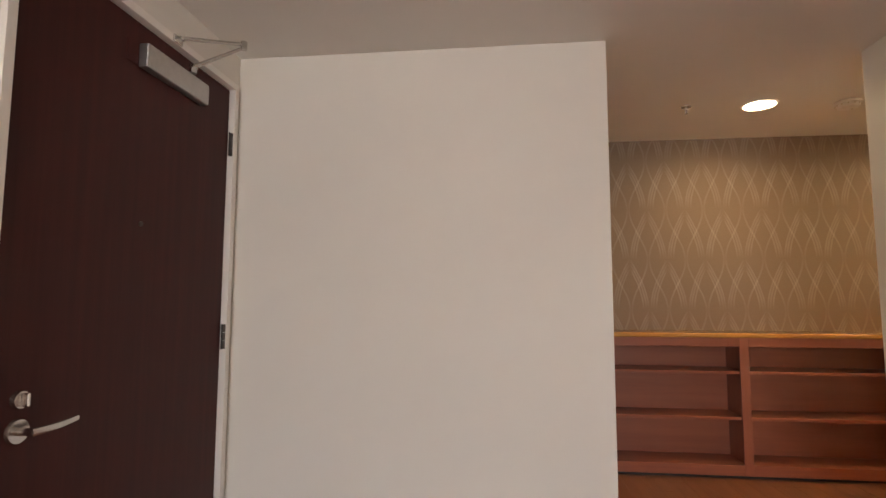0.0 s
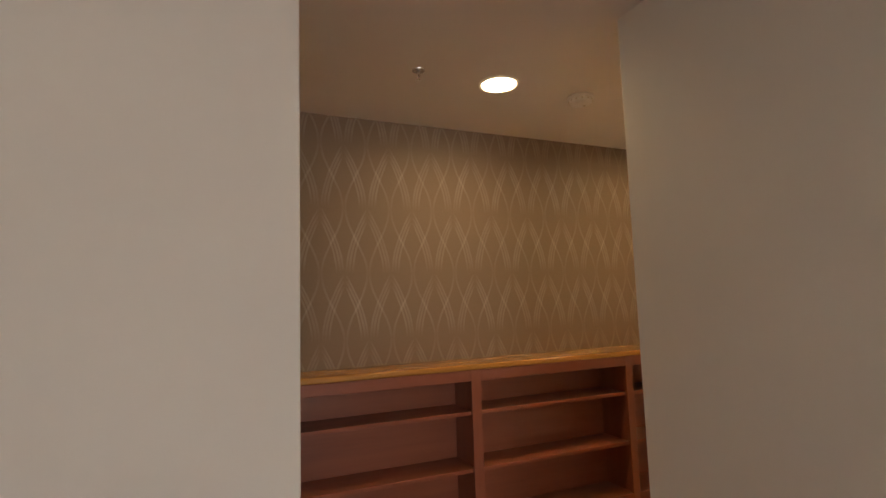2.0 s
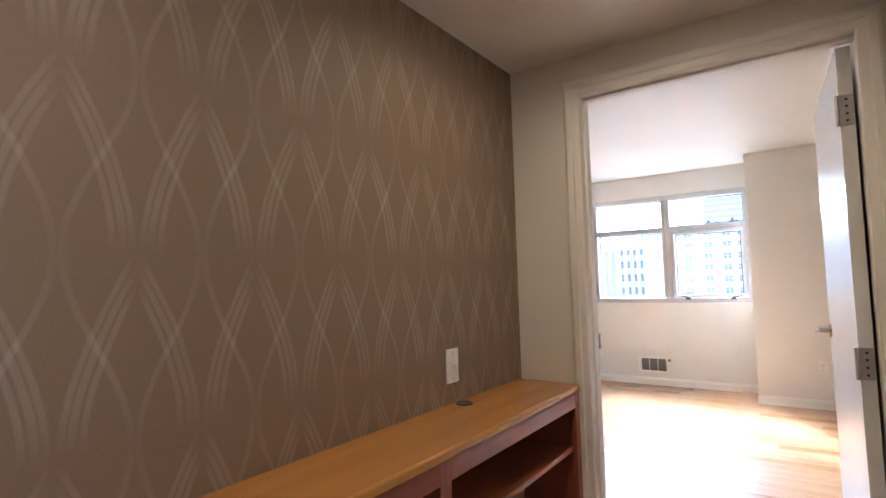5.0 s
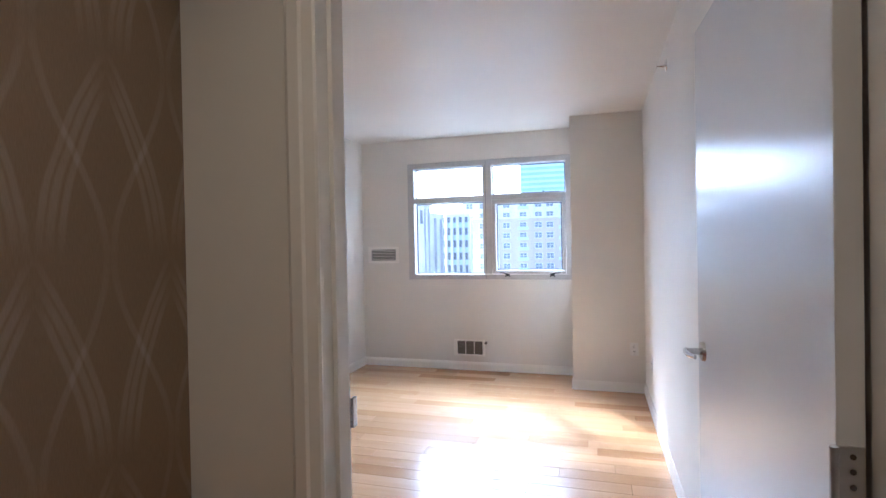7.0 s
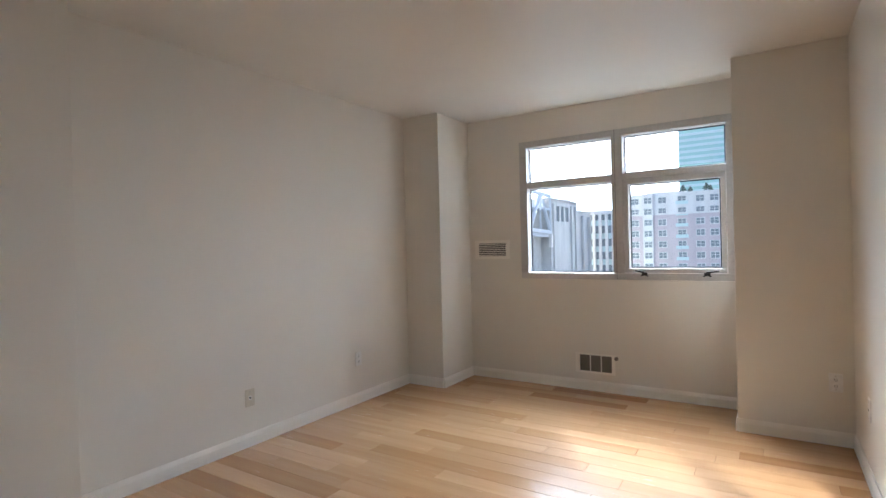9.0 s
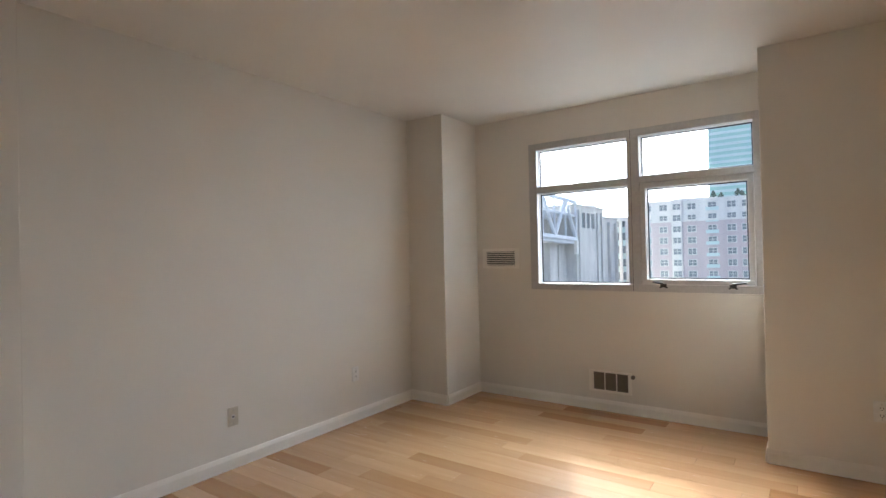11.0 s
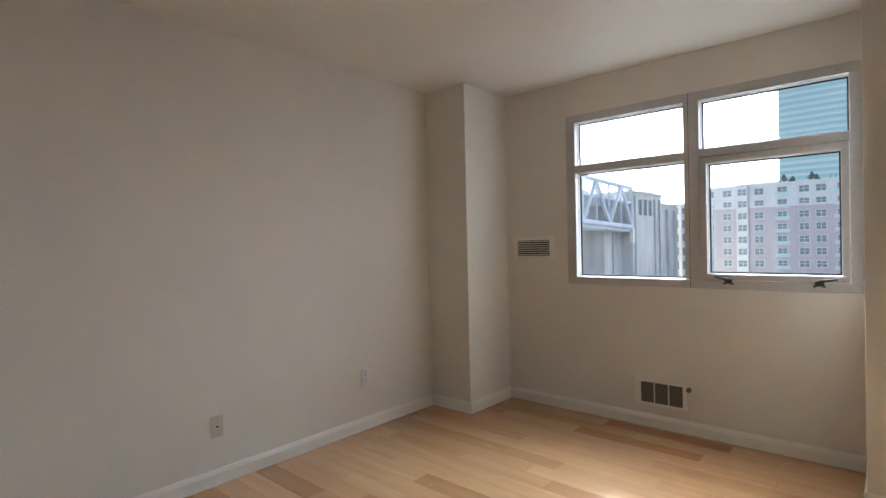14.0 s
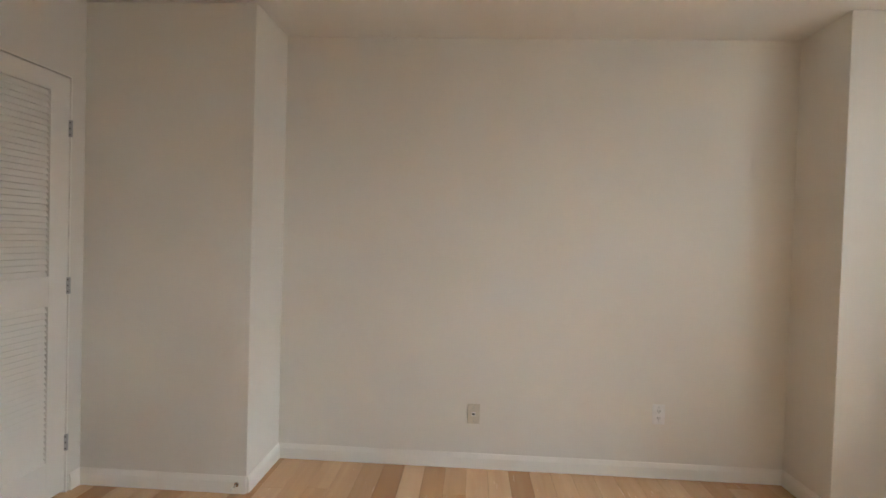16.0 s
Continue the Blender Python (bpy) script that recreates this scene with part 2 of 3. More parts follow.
def extruded(section, a, b):
    """A moulding: section of (out, up) points in the frame where out is level and square to the run a to b."""
    bm = bmesh.new()
    a, b = Vector(a), Vector(b)
    d = (b - a).normalized()
    out = Vector((d.y, -d.x, 0))
    up = Vector((0, 0, 1))
    p = [bm.verts.new(a + out * o + up * u) for o, u in section]
    q = [bm.verts.new(b + out * o + up * u) for o, u in section]
    k = len(section)
    for i in range(k):
        bm.faces.new((p[i], p[(i + 1) % k], q[(i + 1) % k], q[i]))
    bm.faces.new(p[::-1])
    bm.faces.new(q)
    bmesh.ops.recalc_face_normals(bm, faces=bm.faces)
    return bm


def mesh(name, bm, material):
    me = bpy.data.meshes.new(name)
    bm.to_mesh(me)
    bm.free()
    me.materials.append(material)
    for p in me.polygons:
        p.use_smooth = False
    return me


def part(name, bm, material, parent, label="", smooth=False):
    ob = new(name, mesh(name, bm, material))
    if smooth:
        ob.data.shade_smooth()
        ob.data.set_sharp_from_angle(angle=radians(35))
    ob.parent = parent
    if label:
        tagged(ob, label)
    return ob


def thing(name, place, label, category, group="", kind=""):
    ob = new(name)
    ob.matrix_world = place if isinstance(place, Matrix) else Matrix.Translation(place)
    return tagged(ob, label, category, group, kind)


def structure(name, bm, material, label, category):
    return tagged(part(name, bm, material, None), label, category, kind="structure")


# ---- large structure ----
HC, BC = 2.197, 2.53      # ceilings of the hall and of the bedroom
structure("floor_sub_hall", box(-4.9, -8.2, -0.25, 0.0, 2.3, -0.012), M_HALLFLOOR, "brown wooden floor under the planks", "floor")
structure("floor_sub", boxes([(0.0, -1.36, -0.25, 4.8, 2.32, -0.012)]), M_MAPLE, "light wooden floor under the planks", "floor")
structure("ceiling_hall", box(-4.9, -8.2, HC, 0.0, 2.3, HC + 0.2), M_CEIL, "smooth off-white hall ceiling", "ceiling")
structure("ceiling_bedroom", box(0.0, -1.6, BC, 4.9, 2.5, BC + 0.2), M_CEIL, "smooth off-white bedroom ceiling", "ceiling")
structure("wall_entry", boxes([(-4.78, -8.0, 0, -4.614, -2.62, HC), (-4.78, -1.535, 0, -4.614, -1.5, HC), (-4.78, -2.62, 2.055, -4.614, -1.535, HC)]),
          M_WALL, "white painted entry wall", "wall")
structure("wall_partition", box(-4.78, -1.50, 0, -2.975, -1.17, HC, bevel=0.004), M_WALL, "white painted partition wall beside the entry door", "wall")
structure("wall_hall_end", box(-4.5, -1.17, 0, -4.35, 0.0, HC), M_WALL, "white painted wall closing the hall", "wall")
structure("wall_papered", boxes([(-4.5, 0, 0, -3.87, 0.12, HC), (-3.012, 0, 0, 0, 0.12, HC), (-3.87, 0, 2.035, -3.012, 0.12, HC)]),
          M_PAPER, "taupe wallpaper wall with pearly interlaced ogee pattern", "wall")
structure("wall_block", box(-1.825, -2.12, 0, 0.0, -1.275, HC, bevel=0.004), M_WALL, "cream-white painted wall end beside the hall", "wall")
structure("wall_living_east", box(0.0, -8.0, 0, 0.15, -2.08, HC), M_WALL, "plain white wall", "wall")
structure("wall_living_south", boxes([(-4.78, -8.15, 0, -4.4, -8.0, HC), (-2.0, -8.15, 0, 0.15, -8.0, HC), (-4.4, -8.15, 0, -2.0, -8.0, 0.4)]),
          M_WALL, "plain white wall with a wide window opening", "wall")
structure("wall_bedroom_west", boxes([(0, -2.08, 0, 0.10, -1.19, BC), (0, -0.290, 0, 0.10, 0.865, BC), (0, 1.645, 0, 0.17, 2.3, BC),
                                      (0, -1.19, 2.040, 0.10, -0.290, BC), (0, 0.865, 2.112, 0.17, 1.645, BC)]),
          M_WALL, "white painted bedroom wall with two door openings", "wall")
structure("wall_bedroom_south", box(0.10, -1.36, 0, 4.8, -1.19, BC), M_WALL, "white painted bedroom wall", "wall")
structure("wall_bedroom_north", box(0.17, 2.18, 0, 4.8, 2.32, BC), M_WALL, "white painted bedroom wall", "wall")
structure("wall_window", boxes([(4.58, -1.36, 0, 4.80, -0.545, BC), (4.58, 1.232, 0, 4.80, 2.32, BC), (4.58, -0.545, 0, 4.80, 1.232, 0.978),
                                (4.58, -0.545, 2.265, 4.80, 1.232, BC)]), M_WALL, "white painted outer wall around the window", "wall")
structure("wall_closet_jog", box(0.17, 1.735, 0, 1.075, 2.18, BC, bevel=0.004), M_WALL, "white painted projecting wall beside the closet", "wall")
structure("wall_column_north", box(4.028, 1.786, 0, 4.58, 2.18, BC, bevel=0.004), M_WALL, "white painted corner column", "column")
structure("wall_column_south", box(4.076, -1.19, 0, 4.58, -0.56, BC, bevel=0.004), M_WALL, "white painted column beside the window", "column")
structure("wall_closet_back", boxes([(-0.8, 0.12, 0, -0.7, 2.3, BC), (-0.7, 2.2, 0, 0, 2.3, BC), (-0.8, 0.12, HC + 0.2, 0, 2.3, BC)]), M_WALL, "plain closet walls", "wall")
structure("wall_side_room", boxes([(-4.5, 1.84, 0, -2.3, 1.96, HC), (-4.5, 0.12, 0, -4.4, 1.84, HC), (-2.4, 0.12, 0, -2.3, 1.84, HC)]),
          M_CREAM, "cream painted walls of the side room", "wall")

BASE = [(0, 0), (0, 0.088), (0.005, 0.088), (0.009, 0.078), (0.014, 0.062), (0.014, 0)]


def baseboard(a, b):
    structure("baseboard", extruded(BASE, (*a, 0), (*b, 0)), M_TRIM, "white moulded baseboard along the wall", "baseboard")


for a, b in [((1.075, 2.18), (4.028, 2.18)), ((4.028, 2.18), (4.028, 1.786)), ((4.028, 1.786), (4.58, 1.786)), ((4.58, 1.786), (4.58, -0.56)),
             ((4.58, -0.56), (4.076, -0.56)), ((4.076, -0.56), (4.076, -1.19)), ((4.076, -1.19), (0.17, -1.19)),
             ((0.17, 1.735), (1.075, 1.735)), ((1.075, 1.735), (1.075, 2.18)), ((0.10, -0.28), (0.10, 0.86)), ((0.17, 1.66), (0.17, 1.735)),
             ((-4.614, -1.50), (-2.975, -1.50)), ((-2.975, -1.50), (-2.975, -1.17)), ((-1.825, -1.275), (-1.825, -2.12))]:
    baseboard(a, b)

# ---- doors and frames ----
CAS = [(0, 0), (0, 1), (0.010, 1), (0.016, 0.85), (0.016, 0.5), (0.011, 0.42), (0.009, 0.08), (0.006, 0)]


def casing(name, axis, at, sign, lo, hi, top, w, label):
    """A mitred-look door trim on the plane axis = at, facing sign, round the opening lo..hi, up to top."""
    bm = bmesh.new()

    def strip(p, q, inward):
        # p, q: (along, up) ends of the inner edge; the section spreads away from the opening
        rows = []
        for (o, s) in CAS:
            rows.append((o, s * w))
        v = []
        for (al, up), far in ((p, 0), (q, 1)):
            ring = []
            for o, s in rows:
                a2, u2 = al + inward[0] * s, up + inward[1] * s
                if far == 1 and inward[1] == 0:
                    u2 = up + s
                if inward[1] == 1:
                    a2 = al + (-s if far == 0 else s)
                c = (at + sign * o, a2, u2) if axis == 0 else (a2, at + sign * o, u2)
                ring.append(bm.verts.new(c))
            v.append(ring)
        k = len(rows)
        for i in range(k):
            bm.faces.new((v[0][i], v[0][(i + 1) % k], v[1][(i + 1) % k], v[1][i]))
        bm.faces.new(v[0][::-1])
        bm.faces.new(v[1])

    strip((lo, 0), (lo, top), (-1, 0))
    strip((hi, 0), (hi, top), (1, 0))
    strip((lo, top), (hi, top), (0, 1))
    bmesh.ops.recalc_face_normals(bm, faces=bm.faces)
    return structure(name, bm, M_TRIM, label, "door trim")


casing("trim_bedroom_door", 0, -0.001, -1, -1.180, -0.303, 2.030, 0.062, "white moulded trim round the bedroom doorway")
casing("trim_side_door", 1, -0.001, -1, -3.87, -3.005, 2.03, 0.06, "white moulded trim round the side doorway")


def jamb(name, rows, label):
    return structure(name, boxes(rows, 0.0015), M_TRIM, label, "door frame")


jamb("jamb_bedroom_door", [(0.001, -0.302, 0, 0.102, -0.2905, 2.030), (0.001, -1.1895, 0, 0.102, -1.180, 2.030), (0.001, -1.1895, 2.0305, 0.102, -0.2905, 2.0395),
                           (0.035, -0.3125, 0, 0.080, -0.3025, 2.019), (0.035, -1.1795, 2.0195, 0.080, -0.3025, 2.030)], "white painted door frame with stop")
jamb("jamb_side_door", [(-3.012, 0.001, 0, -3.004, 0.119, 2.03), (-3.87, 0.001, 2.03, -3.012, 0.119, 2.0345), (-3.018, 0.045, 0, -3.0125, 0.09, 2.02)], "white painted side door frame")
jamb("jamb_entry_door", [(-4.72, -1.565, 0, -4.596, -1.536, 2.05), (-4.72, -2.6195, 0, -4.596, -2.592, 2.05), (-4.72, -2.592, 2.022, -4.596, -1.565, 2.05)],
     "white painted metal door frame")


def lever_handle(parent, place, side, out, rose=0.027, reach=0.115, square=False):
    """A lever on the door face: place is the spindle's foot, side the way the lever points, out the way off the door."""
    p, s, o = Vector(place), Vector(side), Vector(out)
    bm = bmesh.new()
    add_rod(bm, p, p + o * 0.009, rose, rose * 0.9, 28)
    part("rose", bm, M_CHROME, parent, "polished round rose", True)
    bm = rod(p + o * 0.009, p + o * 0.052, 0.010)
    part("spindle", bm, M_CHROME, parent, smooth=True)
    bm = bmesh.new()
    k = 10
    up = Vector((0, 0, 1))
    rings = []
    for i in range(k + 1):
        f = i / k
        c = p + o * (0.050 + 0.006 * math.sin(f * math.pi)) + s * (reach * f - 0.008) + up * (0.006 * f * f)
        h, d = 0.0105 - 0.0035 * f, 0.0065 - 0.002 * f
        rings.append([bm.verts.new(c + up * (h * math.cos(a)) + o * (d * math.sin(a))) for a in [2 * math.pi * j / 10 for j in range(10)]])
    for r1, r2 in zip(rings, rings[1:]):
        for j in range(10):
            bm.faces.new((r1[j], r1[(j + 1) % 10], r2[(j + 1) % 10], r2[j]))
    bm.faces.new(rings[0][::-1])
    bm.faces.new(rings[-1])
    bmesh.ops.recalc_face_normals(bm, faces=bm.faces)
    part("lever", bm, M_CHROME, parent, "curved metal lever", True)


def hinge(parent, place, along, out, height=0.09, width=0.032, material=None):
    """Two leaves, a knuckle with three barrels and screws."""
    material = material or M_STEEL
    p, a, o = Vector(place), Vector(along), Vector(out)
    bm = bmesh.new()
    for s in (-1, 1):
        c1, c2 = p + a * (0.003 * s), p + a * (width * s) + o * 0.003
        add_box(bm, c1.x, c1.y, p.z - height / 2, c2.x + (0 if abs(c2.x - c1.x) > 0.002 else 0.003), c2.y + (0 if abs(c2.y - c1.y) > 0.002 else 0.003), p.z + height / 2)
    h = part("hinge", bm, material, parent, "metal butt hinge")
    for i in range(3):
        z0 = p.z - height / 2 + i * height / 3
        q = p + o * 0.006
        part("barrel", rod((q.x, q.y, z0 + 0.001), (q.x, q.y, z0 + height / 3 - 0.001), 0.006, n=12), material, h, smooth=True)
    for s in (-1, 1):
        for dz in (-0.03, 0, 0.03):
            c = p + a * (width * 0.6 * s) + o * 0.003
            part("screw", rod((c.x, c.y, c.z + dz), tuple(Vector((c.x, c.y, c.z + dz)) + o * 0.0018), 0.0042, n=8), M_BRONZE, h)
    return h


def entry_door():
    d = thing("entry_door", (-4.64, -2.08, 0), "closed dark mahogany entry door with lever and closer", "door")
    inv = Vector((4.64, 2.08, 0))

    def loc(*v):
        return Vector(v) + inv
    def sub(name, bm, mat, par, label="", smooth=False):
        bmesh.ops.translate(bm, verts=bm.verts, vec=inv)
        return part(name, bm, mat, par, label, smooth)
    sub("leaf", box(-4.668, -2.588, 0.006, -4.622, -1.569, 2.018, bevel=0.002), M_DARK, d, "dark reddish-brown flat door leaf")
    sub("peephole", rod((-4.622, -2.092, 1.347), (-4.617, -2.092, 1.347), 0.008), M_BRONZE, d, "small door viewer", True)
    lever_handle(d, loc(-4.622, -2.49, 0.775), (0, 1, 0), (1, 0, 0), 0.032, 0.14)
    lock = sub("deadbolt", rod((-4.622, -2.49, 0.852), (-4.610, -2.49, 0.852), 0.024, 0.021, 28), M_CHROME, d, "round metal deadbolt", True)
    sub("thumb_turn", box(-4.610, -2.494, 0.835, -4.590, -2.486, 0.869, bevel=0.003), M_CHROME, lock)
    for z in (1.772, 0.935, 0.2):
        hinge(d, loc(-4.612, -1.567, z), (0, 1, 0), (1, 0, 0), 0.105, 0.014, M_BRONZE)
    return d


entry_door()


def door_closer():
    o = Vector((-4.622, -1.92, 1.92))
    c = thing("door_closer", o, "silver metal door closer with folded arm", "door closer")

    def sub(name, bm, mat, par, label="", smooth=False):
        bmesh.ops.translate(bm, verts=bm.verts, vec=-o)
        return part(name, bm, mat, par, label, smooth)
    sub("cover", box(-4.622, -2.145, 1.866, -4.586, -1.785, 1.948, bevel=0.005), M_STEEL, c, "brushed silver cover")
    sub("side_plate", box(-4.622, -2.20, 1.872, -4.6195, -2.147, 1.940), M_DARK, c)
    sub("pivot", rod((-4.585, -1.90, 1.950), (-4.585, -1.90, 1.972), 0.013), M_CHROME, c, smooth=True)
    sub("main_arm", boxes([(-4.594, -1.915, 1.970, -4.576, -1.885, 1.980)]), M_CHROME, c)
    sub("arm", rod((-4.585, -1.90, 1.975), (-4.44, -1.80, 2.092), 0.0085, 0.0065), M_CHROME, c, "straight steel arm", True)
    sub("elbow", rod((-4.44, -1.80, 2.084), (-4.44, -1.80, 2.116), 0.013), M_CHROME, c, smooth=True)
    sub("forearm", rod((-4.44, -1.80, 2.106), (-4.585, -1.985, 2.045), 0.0065, 0.0075), M_CHROME, c, "thin chromed rod", True)
    sub("shoe", boxes([(-4.596, -2.012, 2.024, -4.588, -1.962, 2.050), (-4.590, -1.995, 2.036, -4.572, -1.975, 2.050)], 0.002), M_CHROME, c)
    return c


door_closer()


def bedroom_door():
    """White flush door, hinged on the jamb, standing a little short of the wall."""
    m = pose(0.094, -1.172, 0, 0, 0, 3.0)
    d = thing("bedroom_door", m, "white painted flush door standing open", "door")
    part("leaf", box(0.004, -0.0, 0.008, 0.862, 0.040, 2.020, bevel=0.002), M_DOORW, d, "smooth glossy white door leaf")
    lever_handle(d, (0.795, 0.040, 1.03), (-1, 0, 0), (0, 1, 0), 0.030, 0.12)
    part("latch_plate", box(0.862, 0.008, 1.0, 0.8635, 0.032, 1.06), M_CHROME, d, "metal latch plate")
    part("latch", box(0.8635, 0.013, 1.022, 0.872, 0.027, 1.038, bevel=0.003), M_CHROME, d)
    for z in (1.81, 1.0, 0.22):
        h = part("hinge", box(-0.0005, 0.003, z - 0.05, 0.0045, 0.038, z + 0.05), M_STEEL, d, "steel butt hinge")
        part("barrel", rod((-0.002, 0.046, z - 0.05), (-0.002, 0.046, z + 0.05), 0.0065, n=12), M_STEEL, h, smooth=True)
        for dz in (-0.035, -0.012, 0.012, 0.035):
            part("screw", rod((-0.0005, 0.02, z + dz), (-0.002, 0.02, z + dz), 0.0045, n=8), M_BRONZE, h)
    return d


bedroom_door()

strike = thing("strike_plate", (0.070, -0.3022, 1.035), "metal strike plate let into the door frame", "strike plate")
part("plate", box(-0.016, -0.0025, -0.055, 0.028, 0.0, 0.055, bevel=0.0008), M_CHROME, strike)
# no real hole: a near-black box paints its shade on the plate
part("latch_hole", box(-0.006, -0.0035, -0.022, 0.010, -0.0026, 0.022), M_HOLE_SHADE, strike)
part("lip", box(0.030, -0.008, -0.03, 0.046, -0.001, 0.03, bevel=0.001), M_CHROME, strike)
for dz in (-0.042, 0.042):
    part("screw", rod((0.002, -0.0025, dz), (0.002, -0.0042, dz), 0.005, n=10), M_STEEL, strike)


def louvre_door():
    d = thing("louvred_closet_door", (0.17, 1.255, 0), "closed white louvred closet door", "door")
    x0, x1, y0, y1 = -0.035, 0.0, -0.378, 0.378
    for a, b, z0, z1, nm in [(y0, y0 + 0.115, 0.015, 2.1, "stile"), (y1 - 0.115, y1, 0.015, 2.1, "stile"), (y0 + 0.115, y1 - 0.115, 2.012, 2.1, "rail"),
                             (y0 + 0.115, y1 - 0.115, 0.967, 1.115, "rail"), (y0 + 0.115, y1 - 0.115, 0.015, 0.2, "rail")]:
        part(nm, box(x0, a, z0, x1, b, z1, bevel=0.0015), M_TRIM, d)
    bm = box(-0.018, y0 + 0.116, -0.003, 0.018, y1 - 0.116, 0.003)
    bmesh.ops.rotate(bm, verts=bm.verts, cent=(0, 0, 0), matrix=Matrix.Rotation(radians(62), 3, "Y"))
    me = mesh("slat", bm, M_TRIM)
    for z0, z1, k in ((0.2, 0.967, 27), (1.115, 2.012, 31)):
        for i in range(k):
            s = new("slat", me)
            s.parent = d
            s.location = (-0.017, 0, z0 + (i + 0.5) * (z1 - z0) / k)
    for z in (1.85, 1.06, 0.26):
        hinge(d, (0.001, 0.382, z), (0, 1, 0), (1, 0, 0), 0.085, 0.012)
    return d


louvre_door()
structure("jamb_closet_door", boxes([(0.10, 0.8655, 0, 0.1745, 0.874, 2.105), (0.10, 1.636, 0, 0.1745, 1.6445, 2.105), (0.10, 0.8655, 2.1055, 0.1745, 1.6445, 2.1115)], 0.001),
          M_TRIM, "white closet door frame", "door frame")

# ---- window ----


def window():
    w = thing("window_1", (4.60, 0.343, 0.978), "grey aluminium window with two fixed lights and an awning sash", "window", kind="structure")
    off = Vector((4.60, 0.343, 0.978))

    def sub(name, bm, mat, par, label="", smooth=False):
        bmesh.ops.translate(bm, verts=bm.verts, vec=-off)
        return part(name, bm, mat, par, label, smooth)
    y0, y1, z0, z1 = -0.543, 1.230, 0.980, 2.263
    f0, f1 = 4.574, 4.66
    for nm, r in [("window_frame", (f0, y0, z0, f1, y1, 1.036)), ("window_frame", (f0, y0, 2.204, f1, y1, z1)), ("window_frame", (f0, 1.156, 1.036, f1, y1, 2.204)),
                  ("window_frame", (f0, y0, 1.036, f1, -0.488, 2.204)), ("mullion", (f0, 0.282, 1.036, f1, 0.378, 2.204)),
                  ("transom", (f0, 0.378, 1.822, f1, 1.156, 1.880)), ("transom", (f0, -0.488, 1.834, f1, 0.282, 1.886))]:
        sub(nm, box(*r, bevel=0.003), M_ALU, w)
    sub("mullion_joint", box(f0 - 0.0006, 0.345, 0.982, f0 + 0.001, 0.3475, 2.262), M_GASKET, w)
    for (a, b, c, d) in [(0.378, 1.156, 1.036, 1.822), (0.378, 1.156, 1.880, 2.204), (-0.488, 0.282, 1.886, 2.204)]:
        bd = 0.004
        sub("glazing_bead", boxes([(4.622, a, c, 4.645, b, c + bd), (4.622, a, d - bd, 4.645, b, d), (4.622, a, c + bd, 4.645, a + bd, d - bd), (4.622, b - bd, c + bd, 4.645, b, d - bd)]), M_ALUW, w, "pale glazing bead")
        g = 0.013
        sub("gasket", boxes([(4.645, a, c, 4.652, b, c + g), (4.645, a, d - g, 4.652, b, d), (4.645, a, c + g, 4.652, a + g, d - g), (4.645, b - g, c + g, 4.652, b, d - g)]), M_GASKET, w, "black rubber gasket")
        p = sub("pane", box(4.652, a, c, 4.656, b, d), M_GLASS, w, "clear glass pane")
        p.visible_shadow = False
    # awning sash
    a, b, c, d = -0.484, 0.278, 1.040, 1.830
    s = sub("sash", boxes([(4.568, a, c, 4.64, b, c + 0.036), (4.568, a, d - 0.042, 4.64, b, d), (4.568, a, c + 0.036, 4.64, a + 0.034, d - 0.042), (4.568, b - 0.038, c + 0.036, 4.64, b, d - 0.042)], 0.0025), M_ALU, w, "grey aluminium awning sash")
    a, b, c, d = a + 0.034, b - 0.038, c + 0.036, d - 0.042
    bd = 0.004
    sub("glazing_bead", boxes([(4.60, a, c, 4.62, b, c + bd), (4.60, a, d - bd, 4.62, b, d), (4.60, a, c + bd, 4.62, a + bd, d - bd), (4.60, b - bd, c + bd, 4.62, b, d - bd)]), M_ALUW, s)
    g = 0.013
    sub("gasket", boxes([(4.62, a, c, 4.627, b, c + g), (4.62, a, d - g, 4.627, b, d), (4.62, a, c + g, 4.627, a + g, d - g), (4.62, b - g, c + g, 4.627, b, d - g)]), M_GASKET, s)
    p = sub("pane", box(4.627, a, c, 4.631, b, d), M_GLASS, s, "clear glass pane")
    p.visible_shadow = False
    for y in (0.119, -0.346):
        latch = sub("latch", boxes([(4.548, y - 0.022, 1.018, 4.568, y + 0.022, 1.046), (4.552, y - 0.03, 1.012, 4.566, y - 0.014, 1.022), (4.552, y + 0.014, 1.012, 4.566, y + 0.03, 1.022)], 0.003), M_BLACK, s, "black sash latch")
        bm = rod((4.545, y + 0.004, 1.046), (4.545, y + (0.075 if y > 0 else -0.085), 1.060), 0.009, 0.005, 10)
        sub("latch_lever", bm, M_BLACK, latch, smooth=True)
    return w


window()

# ---- hall things ----


